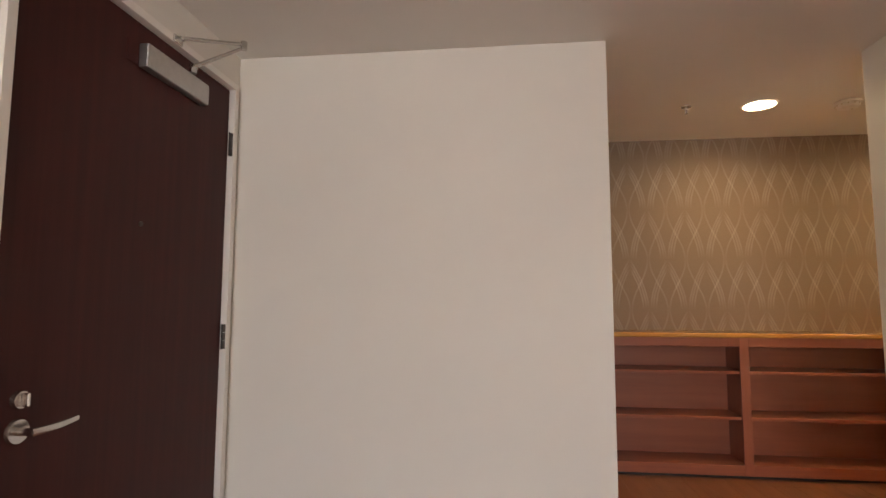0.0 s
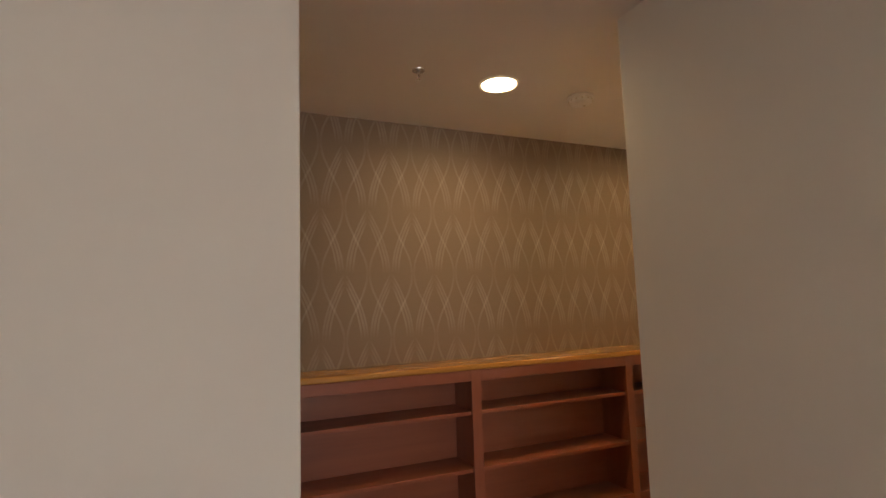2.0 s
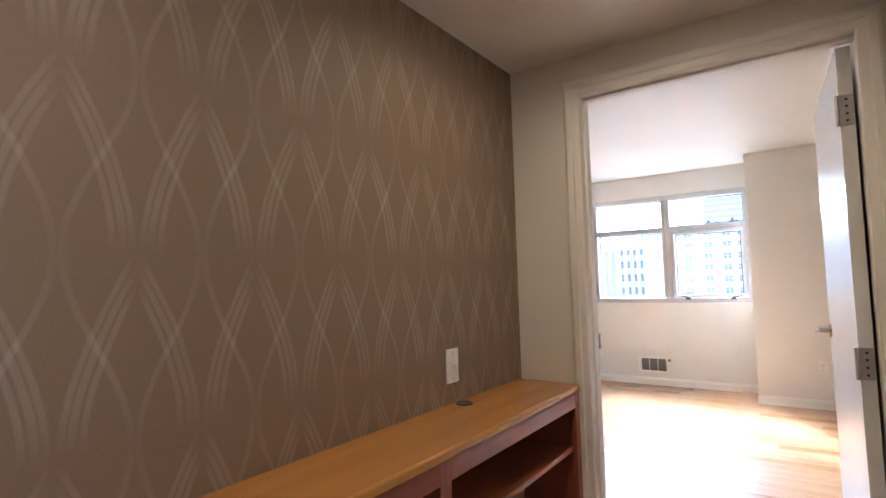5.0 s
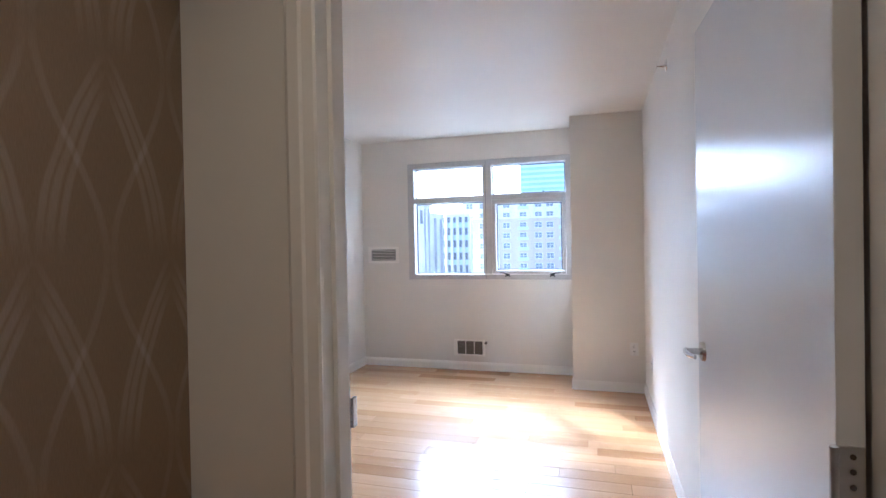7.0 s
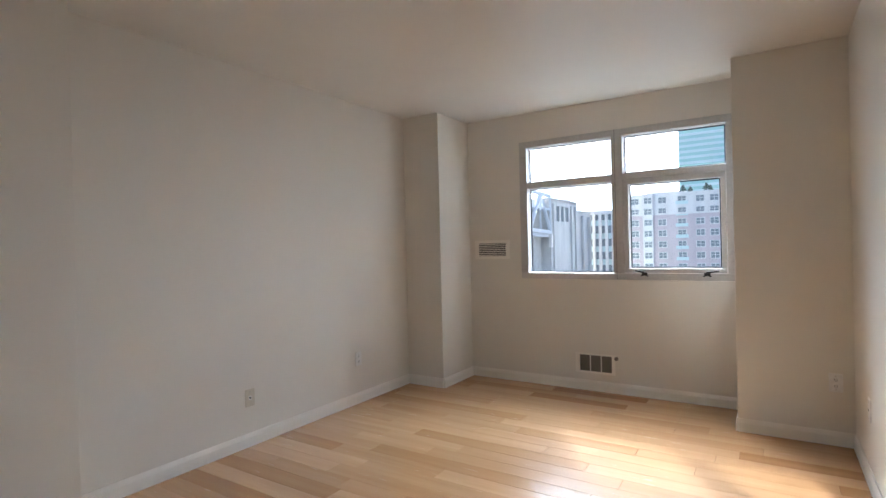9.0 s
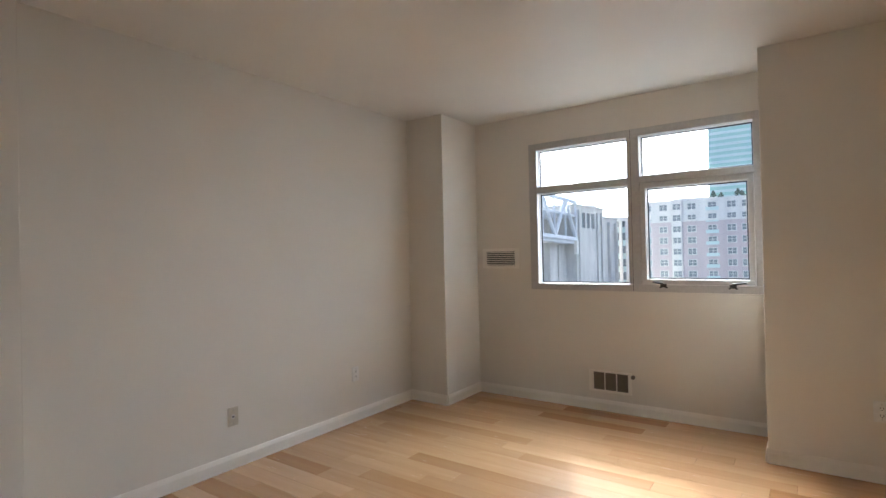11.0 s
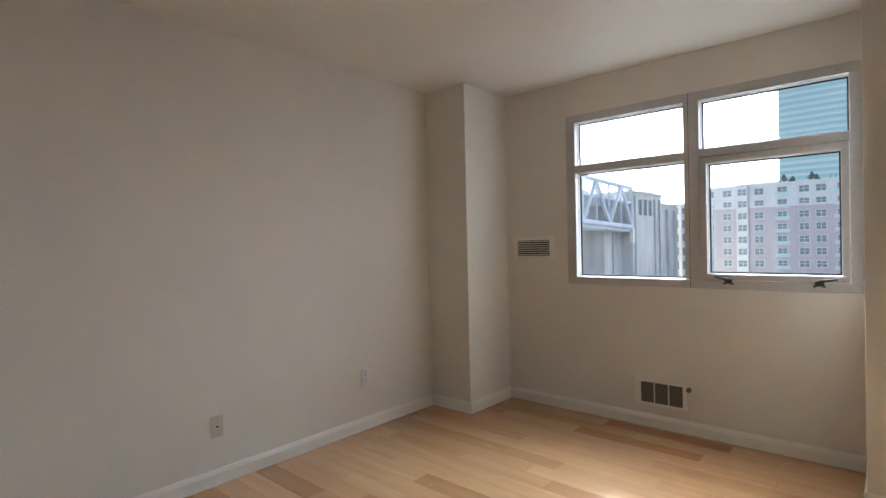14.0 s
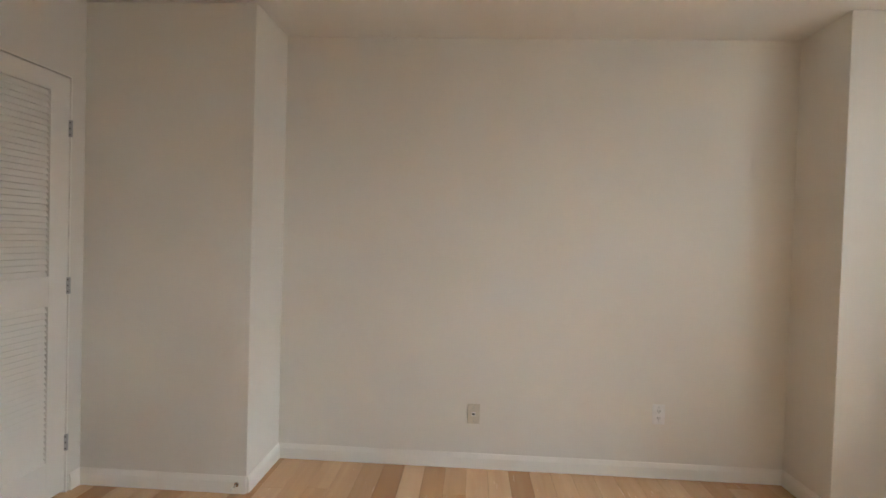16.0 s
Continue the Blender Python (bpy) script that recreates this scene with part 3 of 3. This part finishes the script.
def bookcase():
    o = Vector((-1.48, -0.15, 0))
    c = thing("bookcase", o, "long low cherry-wood bookcase with honey-coloured top and empty shelves", "bookcase")

    def sub(name, r, mat, bevel=0.002, label=""):
        bm = box(*r, bevel=bevel)
        bmesh.ops.translate(bm, verts=bm.verts, vec=-o)
        return part(name, bm, mat, c, label)
    xl, xr, yf = -2.93, -0.024, -0.241
    bm = bmesh.new()
    add_box(bm, xl - 0.014, -0.265, 0.852, xr, -0.002, 0.880)
    es = [e for e in bm.edges if all(v.co.y < -0.25 for v in e.verts) or all(v.co.x < -2.94 for v in e.verts)]
    bmesh.ops.bevel(bm, geom=es, offset=0.008, segments=3, profile=0.5, affect="EDGES")
    bmesh.ops.translate(bm, verts=bm.verts, vec=-o)
    part("top", bm, M_TOP, c, "glossy honey-coloured wooden top")
    posts = [(-2.93, -2.876), (-1.962, -1.908), (-0.960, -0.912), (-0.066, xr)]
    for a, b in posts:
        sub("post", (a, -0.259, 0.022, b, yf, 0.852), M_CASEV)
    for (a0, a), (b, b1) in zip(posts, posts[1:]):
        sub("rail", (a, -0.2585, 0.797, b, yf, 0.852), M_CASE)
        sub("base_rail", (a, -0.2585, 0.022, b, yf, 0.085), M_CASE)
        sub("bottom_panel", (a - 0.02, yf, 0.062, b + 0.02, -0.016, 0.083), M_CASE)
        for z in (0.645, 0.366):
            sub("shelf", (a - 0.018, -0.237, z - 0.019, b + 0.018, -0.016, z), M_CASE)
    for x in (-2.925, -1.945, -0.945, -0.045):
        sub("side_panel", (x, yf, 0.022, x + 0.019, -0.0165, 0.852), M_CASEV, 0)
    sub("back_panel", (xl + 0.005, -0.0155, 0.03, xr, -0.003, 0.852), M_CASE, 0)
    sub("plinth", (xl + 0.02, -0.225, 0.0, xr, -0.02, 0.022), M_BLACK, 0, "dark recessed plinth")
    bm = turned([(0.030, 0), (0.030, 0.003), (0.026, 0.004), (0.024, 0.001)], 28)
    bmesh.ops.translate(bm, verts=bm.verts, vec=Vector((-0.512, -0.042, 0.8802)) - o)
    part("grommet", bm, M_BLACK, c, "black cable grommet", True)
    return c


bookcase()


def plate(name, place, out, label, category, kind, material=None, group=""):
    """A wall plate; out is the axis off the wall: '+x', '-x', '+y', '-y'."""
    turn = {"-y": 0, "+x": 90, "+y": 180, "-x": -90}[out]
    p = thing(name, pose(*place, 0, 0, turn), label, category, group)
    material = material or M_WPLASTIC
    part("cover", box(-0.036, -0.006, -0.058, 0.036, 0.0, 0.058, bevel=0.0025), material, p)
    if kind == "toggle":
        part("slot", box(-0.006, -0.0068, -0.013, 0.006, -0.0061, 0.013), material, p)
        bm = box(-0.004, -0.024, -0.004, 0.004, -0.004, 0.006, bevel=0.0015)
        part("toggle", bm, material, p, "small switch toggle")
    elif kind == "jack":
        part("jack", box(-0.011, -0.0075, -0.012, 0.011, -0.0061, 0.012), M_WPLASTIC, p)
        # the jack is solid; its shaded inside is a near-black box on top
        part("jack_hole", box(-0.007, -0.0084, -0.006, 0.007, -0.0076, 0.006), M_HOLE_SHADE, p, "near-black patch painting the shade of the jack opening")
    else:
        for dz in (0.020, -0.020):
            sk = part("socket", box(-0.017, -0.0078, dz - 0.014, 0.017, -0.0061, dz + 0.014, bevel=0.0007), material, p)
            # socket slots are near-black boxes that paint the shade of the holes
            for dx in (-0.0065, 0.0065):
                part("slot", box(dx - 0.0012, -0.0086, dz - 0.004, dx + 0.0012, -0.0079, dz + 0.006), M_HOLE_SHADE, sk)
            part("slot", rod((0, -0.0079, dz - 0.009), (0, -0.0086, dz - 0.009), 0.0024, n=8), M_HOLE_SHADE, sk)
    for dz in (-0.042, 0.042):
        part("screw", rod((0, -0.006, dz), (0, -0.0072, dz), 0.003, n=8), M_STEEL, p)
    return p


plate("light_switch", (-0.522, 0.0, 1.006), "-y", "white toggle switch plate on the wallpaper", "switch", "toggle")
plate("light_switch", (-2.975, -1.235, 1.02), "+x", "white toggle switch plate on the partition end", "switch", "toggle")
plate("jack_plate", (2.248, 2.18, 0.322), "-y", "ivory jack plate low on the wall", "wall plate", "jack", M_PLASTIC)
plate("power_outlet", (3.318, 2.18, 0.372), "-y", "white double socket low on the wall", "outlet", "outlet", group="bedroom sockets")
plate("power_outlet", (4.076, -1.095, 0.392), "-x", "white double socket low on the column", "outlet", "outlet", group="bedroom sockets")
plate("jack_plate", (3.49, -1.19, 0.40), "+y", "white jack plate low on the wall", "wall plate", "jack")


def downlight(x, y, z, label):
    d = thing("downlight", (x, y, z), label, "ceiling light", "recessed ceiling lights")
    part("trim_ring", turned([(0.084, -0.001), (0.094, -0.001), (0.094, -0.004), (0.086, -0.007), (0.080, -0.004), (0.079, -0.001)], 40), M_TRIM, d, "white trim ring", True)
    part("lens", turned([(0.0785, -0.001), (0.0785, -0.003)], 40), M_LAMP, d, "glowing warm lens")
    return d


downlight(-1.953, -0.64, HC, "lit round recessed light in the hall ceiling")
downlight(-0.622, -0.613, HC, "lit round recessed light in the hall ceiling")
downlight(-3.369, 1.30, HC, "lit round recessed light in the side room ceiling")

sd = thing("smoke_detector", (-1.49, -0.646, HC), "round white smoke detector on the ceiling", "smoke detector")
part("base", turned([(0.062, 0), (0.066, -0.006), (0.066, -0.012), (0.060, -0.014)], 36), M_WPLASTIC, sd, smooth=True)
part("dome", turned([(0.057, -0.0145), (0.056, -0.028), (0.048, -0.038), (0.02, -0.043), (0.001, -0.043)], 36), M_WPLASTIC, sd, smooth=True)
for i in range(12):
    a = i * math.pi / 6
    part("vent_slot", rod((0.0555 * math.cos(a), 0.0555 * math.sin(a), -0.026), (0.0585 * math.cos(a), 0.0585 * math.sin(a), -0.022), 0.004, n=6), M_PLASTIC, sd)
part("test_button", rod((0.02, 0, -0.042), (0.02, 0, -0.046), 0.006), M_PLASTIC, sd)


def sprinkler(m, label):
    s = thing("sprinkler", m, label, "sprinkler")
    part("escutcheon", turned([(0.036, 0), (0.034, -0.006), (0.018, -0.010), (0.012, -0.010)], 28), M_CHROME, s, "round metal escutcheon", True)
    part("body", rod((0, 0, -0.010), (0, 0, -0.03), 0.009, 0.007), M_CHROME, s, smooth=True)
    for k in (-1, 1):
        part("frame_arm", rod((0.008 * k, 0, -0.028), (0.003 * k, 0, -0.052), 0.0022, n=8), M_CHROME, s)
    part("bulb", rod((0, 0, -0.03), (0, 0, -0.05), 0.002, n=8), M_BRONZE, s)
    part("deflector", turned([(0.013, -0.052), (0.013, -0.0535)], 16), M_CHROME, s)
    return s


sprinkler(pose(-2.358, -0.655, HC) @ Matrix.Scale(0.8, 4), "small ceiling sprinkler head in the hall")
sprinkler(pose(2.44, -1.19, 2.39, 90, 0, 0), "small sidewall sprinkler head on the bedroom wall")

rv = thing("ceiling_vent", (-3.32, 0.62, HC), "small square vent in the side room ceiling", "vent")
part("frame", boxes([(-0.09, -0.09, -0.008, 0.09, -0.07, 0), (-0.09, 0.07, -0.008, 0.09, 0.09, 0), (-0.09, -0.07, -0.008, -0.07, 0.07, 0), (0.07, -0.07, -0.008, 0.09, 0.07, 0)], 0.001), M_TRIM, rv)
# near-black sheet paints the depth shade behind the slats
part("backing", box(-0.07, -0.07, -0.002, 0.07, 0.07, 0), M_HOLE_SHADE, rv)
for i in range(7):
    part("slat", box(-0.07, -0.06 + i * 0.02 - 0.004, -0.006, 0.07, -0.06 + i * 0.02 + 0.004, -0.003), M_TRIM, rv)

# ---- bedroom fixtures ----
vt = thing("wall_vent", (4.58, 1.537, 1.257), "white slotted vent high on the window wall", "vent")
part("frame", boxes([(-0.008, -0.19, 0.062, 0, 0.19, 0.092), (-0.008, -0.19, -0.092, 0, 0.19, -0.062), (-0.008, -0.19, -0.062, 0, -0.148, 0.062), (-0.008, 0.148, -0.062, 0, 0.19, 0.062)], 0.0015), M_TRIM, vt)
# flat near-black sheet in place of the shaded duct
part("backing", box(-0.0015, -0.148, -0.062, 0, 0.148, 0.062), M_HOLE_SHADE, vt)
for i in range(7):
    bm = box(-0.005, -0.147, -0.0032, 0.003, 0.147, 0.0032)
    bmesh.ops.rotate(bm, verts=bm.verts, cent=(0, 0, 0), matrix=Matrix.Rotation(radians(8), 3, "Y"))
    bmesh.ops.translate(bm, verts=bm.verts, vec=(-0.005, 0, -0.053 + i * 0.0177))
    part("slat", bm, M_TRIM, vt)

fg = thing("floor_register", (4.58, 0.545, 0.24), "white wall register with three dark louvred panels", "vent")
part("cover", boxes([(-0.010, -0.165, 0.072, 0, 0.18, 0.088), (-0.010, -0.165, -0.088, 0, 0.18, -0.070), (-0.010, 0.140, -0.070, 0, 0.18, 0.072), (-0.010, -0.165, -0.070, 0, -0.138, 0.072),
                    (-0.010, -0.051, -0.070, 0, -0.043, 0.072), (-0.010, 0.044, -0.070, 0, 0.052, 0.072)], 0.0015), M_TRIM, fg)
for y0, y1 in ((-0.138, -0.051), (-0.043, 0.044), (0.052, 0.140)):
    g = part("grille", box(-0.003, y0, -0.070, -0.0005, y1, 0.072), M_GRILLE, fg, "dark brown louvred grille")
    for i in range(12):
        z = -0.066 + i * 0.0116
        part("slat", box(-0.007, y0, z, -0.0035, y1, z + 0.0055), M_GRILLE, g)
part("knob", rod((0, -0.176, 0.058), (-0.018, -0.176, 0.058), 0.017, 0.014, 20), M_GRILLE, fg, "grey control knob", True)

ds = thing("door_stop", (1.03, 1.72, 0.05), "small metal door stop on the baseboard", "door stop")
part("stem", rod((0, 0, 0), (0, -0.045, 0), 0.005, n=12), M_CHROME, ds, smooth=True)
part("bumper", rod((0, -0.045, 0), (0, -0.058, 0), 0.009, 0.008, 14), M_WPLASTIC, ds, "white rubber tip", True)
part("flange", rod((0, 0.001, 0), (0, -0.004, 0), 0.012, n=16), M_CHROME, ds, smooth=True)

# ---- outside ----
structure("backdrop", box(1500, -1400, -60, 1510, 1900, 1300), F_SKY, "bright hazy white sky", "sky")
structure("ground", box(10, -1500, -31, 2500, 1500, -30), F_ROAD, "grey city ground far below", "ground")


def apartment_building():
    b = thing("apartment_building", (150, 10, -30), "tall mauve brick apartment block with white upper storeys", "building")
    o = Vector((150, 10, -30))

    def sub(name, rows, mat, par, label=""):
        bm = boxes(rows)
        bmesh.ops.translate(bm, verts=bm.verts, vec=-o)
        return part(name, bm, mat, par, label)
    sub("wall", [(150, -45, -30, 172, 38, 8.6)], F_BRICK, b, "mauve brick wall")
    sub("upper_wall", [(150.3, -45, 8.6, 172, 38, 13.9)], F_WHITE, b, "white rendered upper wall")
    sub("cornice", [(149.6, -45.2, 8.4, 150.3, 38.2, 8.9)], F_WHITE, b)
    sub("parapet", [(150.1, -45, 13.9, 150.7, 38, 14.3)], F_WHITE, b)
    sub("penthouse", [(158, 20, 13.9, 170, 30, 15.4)], F_WHITE, b)
    sub("bay", [(149.2, 26.8, -30, 150.0, 29.4, 14.4)], F_WHITE, b, "white projecting bay")
    storeys = [-14.6 + 3.0 * i for i in range(10)]
    win = boxes([(-0.10, -0.95, -0.75, 0.0, 0.95, 0.75)])
    pane = mesh("pane", win, F_PANE)
    fr = mesh("frame", boxes([(-0.2, -1.1, -0.92, 0.05, 1.1, -0.75), (-0.2, -1.1, 0.75, 0.05, 1.1, 0.9), (-0.2, -1.1, -0.75, 0.05, -0.95, 0.75), (-0.2, 0.95, -0.75, 0.05, 1.1, 0.75),
                              (-0.2, -0.06, -0.75, 0.02, 0.06, 0.75), (-0.18, -0.95, 0.02, 0.02, 0.95, 0.12)]), F_WHITE)
    slab = mesh("balcony", boxes([(-0.45, -1.5, -1.35, 0.0, 1.5, -1.22), (-0.45, -1.5, -1.22, -0.40, 1.5, -0.45), (-0.40, -1.5, -1.22, 0, -1.45, -0.45), (-0.40, 1.45, -1.22, 0, 1.5, -0.45)]), F_TEALB)
    for z in storeys:
        for y, bal in ((35.7, 0), (31.6, 0), (28.0, 0), (24.5, 0), (19.6, 1), (15.2, 0), (11.9, 0), (7.9, 1), (3.9, 0), (0.2, 0), (-4.0, 1), (-8.2, 0), (-12.0, 0), (-16.0, 1)):
            x = 149.2 if 26.8 < y < 29.4 else (150.3 if z > 8.6 else 150.0)
            w = new("window", fr)
            w.parent, w.location = b, Vector((x, y, z)) - o
            p = new("pane", pane)
            p.parent = w
            if bal:
                s = new("balcony", slab)
                s.parent, s.location = b, Vector((x, y, z)) - o
    return b


apartment_building()


def shrub(x, y, z, h, seed):
    rng = random.Random(seed)
    s = thing("roof_shrub", (x, y, z), "dark potted shrub on the roof terrace", "shrub", "roof terrace shrubs")
    part("trunk", rod((0, 0, 0), (0, 0, h * 0.5), 0.12, 0.06, 8), M_BRONZE, s)
    bm = bmesh.new()
    for i in range(90):
        a, r, f = rng.uniform(0, 6.28), rng.random() ** 0.6, rng.random()
        c = Vector((math.cos(a) * r * h * 0.42 * (1.1 - f), math.sin(a) * r * h * 0.42 * (1.1 - f), h * (0.3 + 0.7 * f)))
        bmesh.ops.create_icosphere(bm, subdivisions=1, radius=rng.uniform(0.1, 0.24), matrix=Matrix.Translation(c))
    part("crown", bm, F_LEAF, s)


for i, (y, h) in enumerate(((19.4, 2.2), (17.6, 1.7), (13.8, 2.4), (12.9, 1.8))):
    shrub(151.5, y, 13.9, h, i)
rail = thing("roof_railing", (150.4, 6.0, 14.3), "thin posts along the roof terrace edge", "railing")
for i in range(9):
    part("post", box(-0.1, i * 0.95 - 3.6, 0, 0.1, i * 0.95 - 3.45, 1.1 if i % 3 else 1.5), F_PANE, rail)


def glass_tower():
    t = thing("glass_tower", (400, 32, -30), "pale teal glass office tower", "building")
    part("wall", box(0, -26, 0, 40, 23, 250), F_TEAL, t, "teal curtain wall")
    me = mesh("spandrel", box(-0.6, -26.2, -0.9, 0.0, 23.2, 0.9), F_TEALB)
    for i in range(62):
        s = new("spandrel", me)
        s.parent, s.location = t, (0, 0, 2 + 4.0 * i)
    m2 = mesh("pane", box(-0.8, -1.5, -1.0, -0.6, 1.5, 1.0), F_PANE)
    for i in range(62):
        s = new("pane", m2)
        s.parent, s.location = t, (0, -16, 4 + 4.0 * i)


glass_tower()


def striped_building():
    s = thing("striped_building", (128, 35, -30), "white office building with tall narrow windows", "building")
    part("wall", box(0, -4.5, 0, 3, 3.4, 38.2), F_TEALB, s, "greenish glazed wall")
    part("roof_edge", box(-0.8, -4.7, 38.2, 3, 3.6, 39.2), F_WHITE, s)
    pier = mesh("pier", box(-0.6, -0.35, 0, 0, 0.35, 38.2), F_WHITE)
    for i in range(6):
        p = new("pier", pier)
        p.parent, p.location = s, (0, -4.6 + i * 1.55, 0)
    band = mesh("window", box(-0.15, -4.3, -0.9, 0, 3.1, 0.9), F_PANE)
    for i in range(12):
        p = new("window", band)
        p.parent, p.location = s, (0, 0, 2.5 + 3.2 * i)


striped_building()
structure("backdrop_roof", box(112, 22, -30, 126, 38, -10.5), F_CONC, "low grey roof", "building")


def bridge():
    """A steel truss span that meets a tall concrete anchorage."""
    a, b = Vector((97.8, 36.5, 3.5)), Vector((40.0, 38.2, 6.0))
    br = thing("truss_bridge", a, "pale blue-grey steel truss bridge span", "bridge")
    d = (b - a)
    n, h = 6, 7.3
    side = Vector((d.y, -d.x, 0)).normalized()
    for off in (0.0, 9.0):
        w = side * off
        part("top_chord", add_rod(bmesh.new(), w + Vector((0, 0, h)), w + d + Vector((0, 0, h)), 0.42, n=6), F_DECK, br)
        part("bottom_chord", add_rod(bmesh.new(), w, w + d, 0.45, n=6), F_DECK, br)
        for i in range(n + 1):
            p = w + d * (i / n)
            part("vertical", rod(p, p + Vector((0, 0, h)), 0.22, n=6), F_DECK, br)
            if i < n:
                q = w + d * ((i + 0.5) / n)
                part("vertical", rod(q, q + Vector((0, 0, h)), 0.2, n=6), F_DECK, br)
                part("diagonal", rod(p, q + Vector((0, 0, h)), 0.36, n=6), F_DECK, br)
                part("diagonal", rod(q + Vector((0, 0, h)), w + d * ((i + 1) / n), 0.36, n=6), F_DECK, br)
    bm = bmesh.new()
    for z0, z1 in ((-0.9, -0.2), (4.4, 4.8)):
        v = [p + Vector((0, 0, z)) for z in (z0, z1) for p in (Vector(), d, d + side * 9, side * 9)]
        vs = [bm.verts.new(p) for p in v]
        for f in ((0, 1, 2, 3), (7, 6, 5, 4), (0, 4, 5, 1), (1, 5, 6, 2), (2, 6, 7, 3), (3, 7, 4, 0)):
            bm.faces.new([vs[i] for i in f])
    bmesh.ops.recalc_face_normals(bm, faces=bm.faces)
    part("deck", bm, F_DECK, br, "double road deck")
    return br


bridge()
an = thing("bridge_anchorage", (98, 36.5, -30), "tall streaked concrete bridge anchorage with slot openings", "bridge pier")
part("tower", boxes([(0, 0.5, 0, 16.5, 11.5, 40.2), (0, 0, 0, 3.3, 0.5, 40.2), (10.8, 0, 0, 16.5, 0.5, 40.2), (3.3, 0, 0, 10.8, 0.5, 35.9), (3.3, 0, 39.0, 10.8, 0.5, 40.2)]), F_CONC, an, "streaked concrete tower")
for k in (5.3, 8.0):
    part("pier", box(k, 0.05, 35.9, k + 0.9, 0.5, 39.0), F_CONC, an)
# slots are shallow; dark pane-coloured panels paint the shade inside them
for k in (3.3, 6.2, 8.9):
    part("opening", box(k, 0.42, 35.9, k + 1.95, 0.495, 39.0), F_PANE, an, "dark panel painting the shade in a slot opening")
part("ledge", boxes([(-0.3, -0.35, 40.2, 16.8, 11.5, 40.5)]), F_CONC, an)
part("rear_block", boxes([(16.5, 0.3, 0, 27.5, 11.5, 38.5), (16.5, 0.1, 38.5, 27.7, 11.5, 38.8)]), F_CONC, an, "lower concrete block")
for k in (1.0, 11.8, 14.6, 20.0, 25.0):
    part("pilaster", box(k, -0.35, 0, k + 0.8, 0.0 if k < 16 else 0.3, 39.4 if k < 16 else 37.6), F_CONC, an)
part("roof_hut", box(12.5, 1.0, 40.5, 15.5, 5.0, 41.2), F_WHITE, an, "pale roof hut")
part("lower_wall", boxes([(-8, 2.1, 0, -0.01, 11.5, 32.9), (-8.5, 8.7, 0, -7.5, 11.9, 33.0), (-4.5, 1.8, 0, -3.5, 2.1, 32.4)]), F_CONC, an, "shaded concrete wall below the deck")
part("lower_box", box(-1.2, -0.6, 30.6, -0.4, 0.0, 33.2), F_WHITE, an)
for i, (x, y, h) in enumerate(((420, 205, 22), (500, 290, 26), (460, 260, 20), (540, 330, 24))):
    fb = thing("far_building", (x, y, -30), "low pale building in the hazy distance", "building", "distant buildings")
    part("wall", box(-12, -16, 0, 12, 16, h), F_WHITE, fb)
    for k in range(3):
        part("window_band", box(-12.2, -14, h - 3 - 5 * k, -12, 14, h - 5 - 5 * k), F_PANE, fb)

# ---- floor planks ----
rng = random.Random(5)
PW = 0.122
floor_b = thing("floor_bedroom", (0, 0, 0), "glossy light maple strip floor", "floor", kind="structure")
cache = {}


def plank_mesh(length):
    if length not in cache:
        bm = bmesh.new()
        x, y = PW / 2 - 0.0004, length / 2 - 0.0004
        c = 0.0008
        lo = [bm.verts.new((sx * x, sy * y, -0.012)) for sx, sy in ((-1, -1), (1, -1), (1, 1), (-1, 1))]
        mid = [bm.verts.new((sx * x, sy * y, -c)) for sx, sy in ((-1, -1), (1, -1), (1, 1), (-1, 1))]
        hi = [bm.verts.new((sx * (x - c), sy * (y - c), 0)) for sx, sy in ((-1, -1), (1, -1), (1, 1), (-1, 1))]
        for p, q in ((lo, mid), (mid, hi)):
            for i in range(4):
                bm.faces.new((p[i], p[(i + 1) % 4], q[(i + 1) % 4], q[i]))
        bm.faces.new(hi)
        cache[length] = mesh("plank", bm, M_MAPLE)
    return cache[length]


ncol = int(4.56 / PW) + 1
for i in range(ncol):
    x = 0.02 + (i + 0.5) * PW
    y = -1.19
    while y < 2.17:
        L = round(min(rng.choice((0.4, 0.6, 0.8, 1.0, 1.2, 1.4)) * (rng.choice((0.35, 0.6, 0.8, 1)) if y < -1.18 else 1), 2.18 - y), 3)
        pk = new("plank", plank_mesh(L))
        pk.parent, pk.location = floor_b, (x, y + L / 2, 0)
        y += L
verts, faces = [], []
for i in range(int(4.8 / PW)):
    x = -4.78 + (i + 0.5) * PW
    y = -8.0
    while y < 1.85:
        L = min(rng.choice((0.6, 0.75, 0.9, 1.2, 1.5)), 1.9 - y)
        k = len(verts)
        for zz, ins in ((-0.012, 0.0004), (-0.0006, 0.0004), (0, 0.0012)):
            for sx, sy in ((-1, -1), (1, -1), (1, 1), (-1, 1)):
                verts.append((x + sx * (PW / 2 - ins), y + L / 2 + sy * (L / 2 - ins), zz))
        for a in (0, 4):
            for j in range(4):
                faces.append((k + a + j, k + a + (j + 1) % 4, k + a + 4 + (j + 1) % 4, k + a + 4 + j))
        faces.append((k + 8, k + 9, k + 10, k + 11))
        y += L
me = bpy.data.meshes.new("floor_hall")
me.from_pydata(verts, [], faces)
me.materials.append(M_HALLFLOOR)
tagged(new("floor_hall", me), "reddish-brown strip floor of the hall", "floor", kind="stuff")
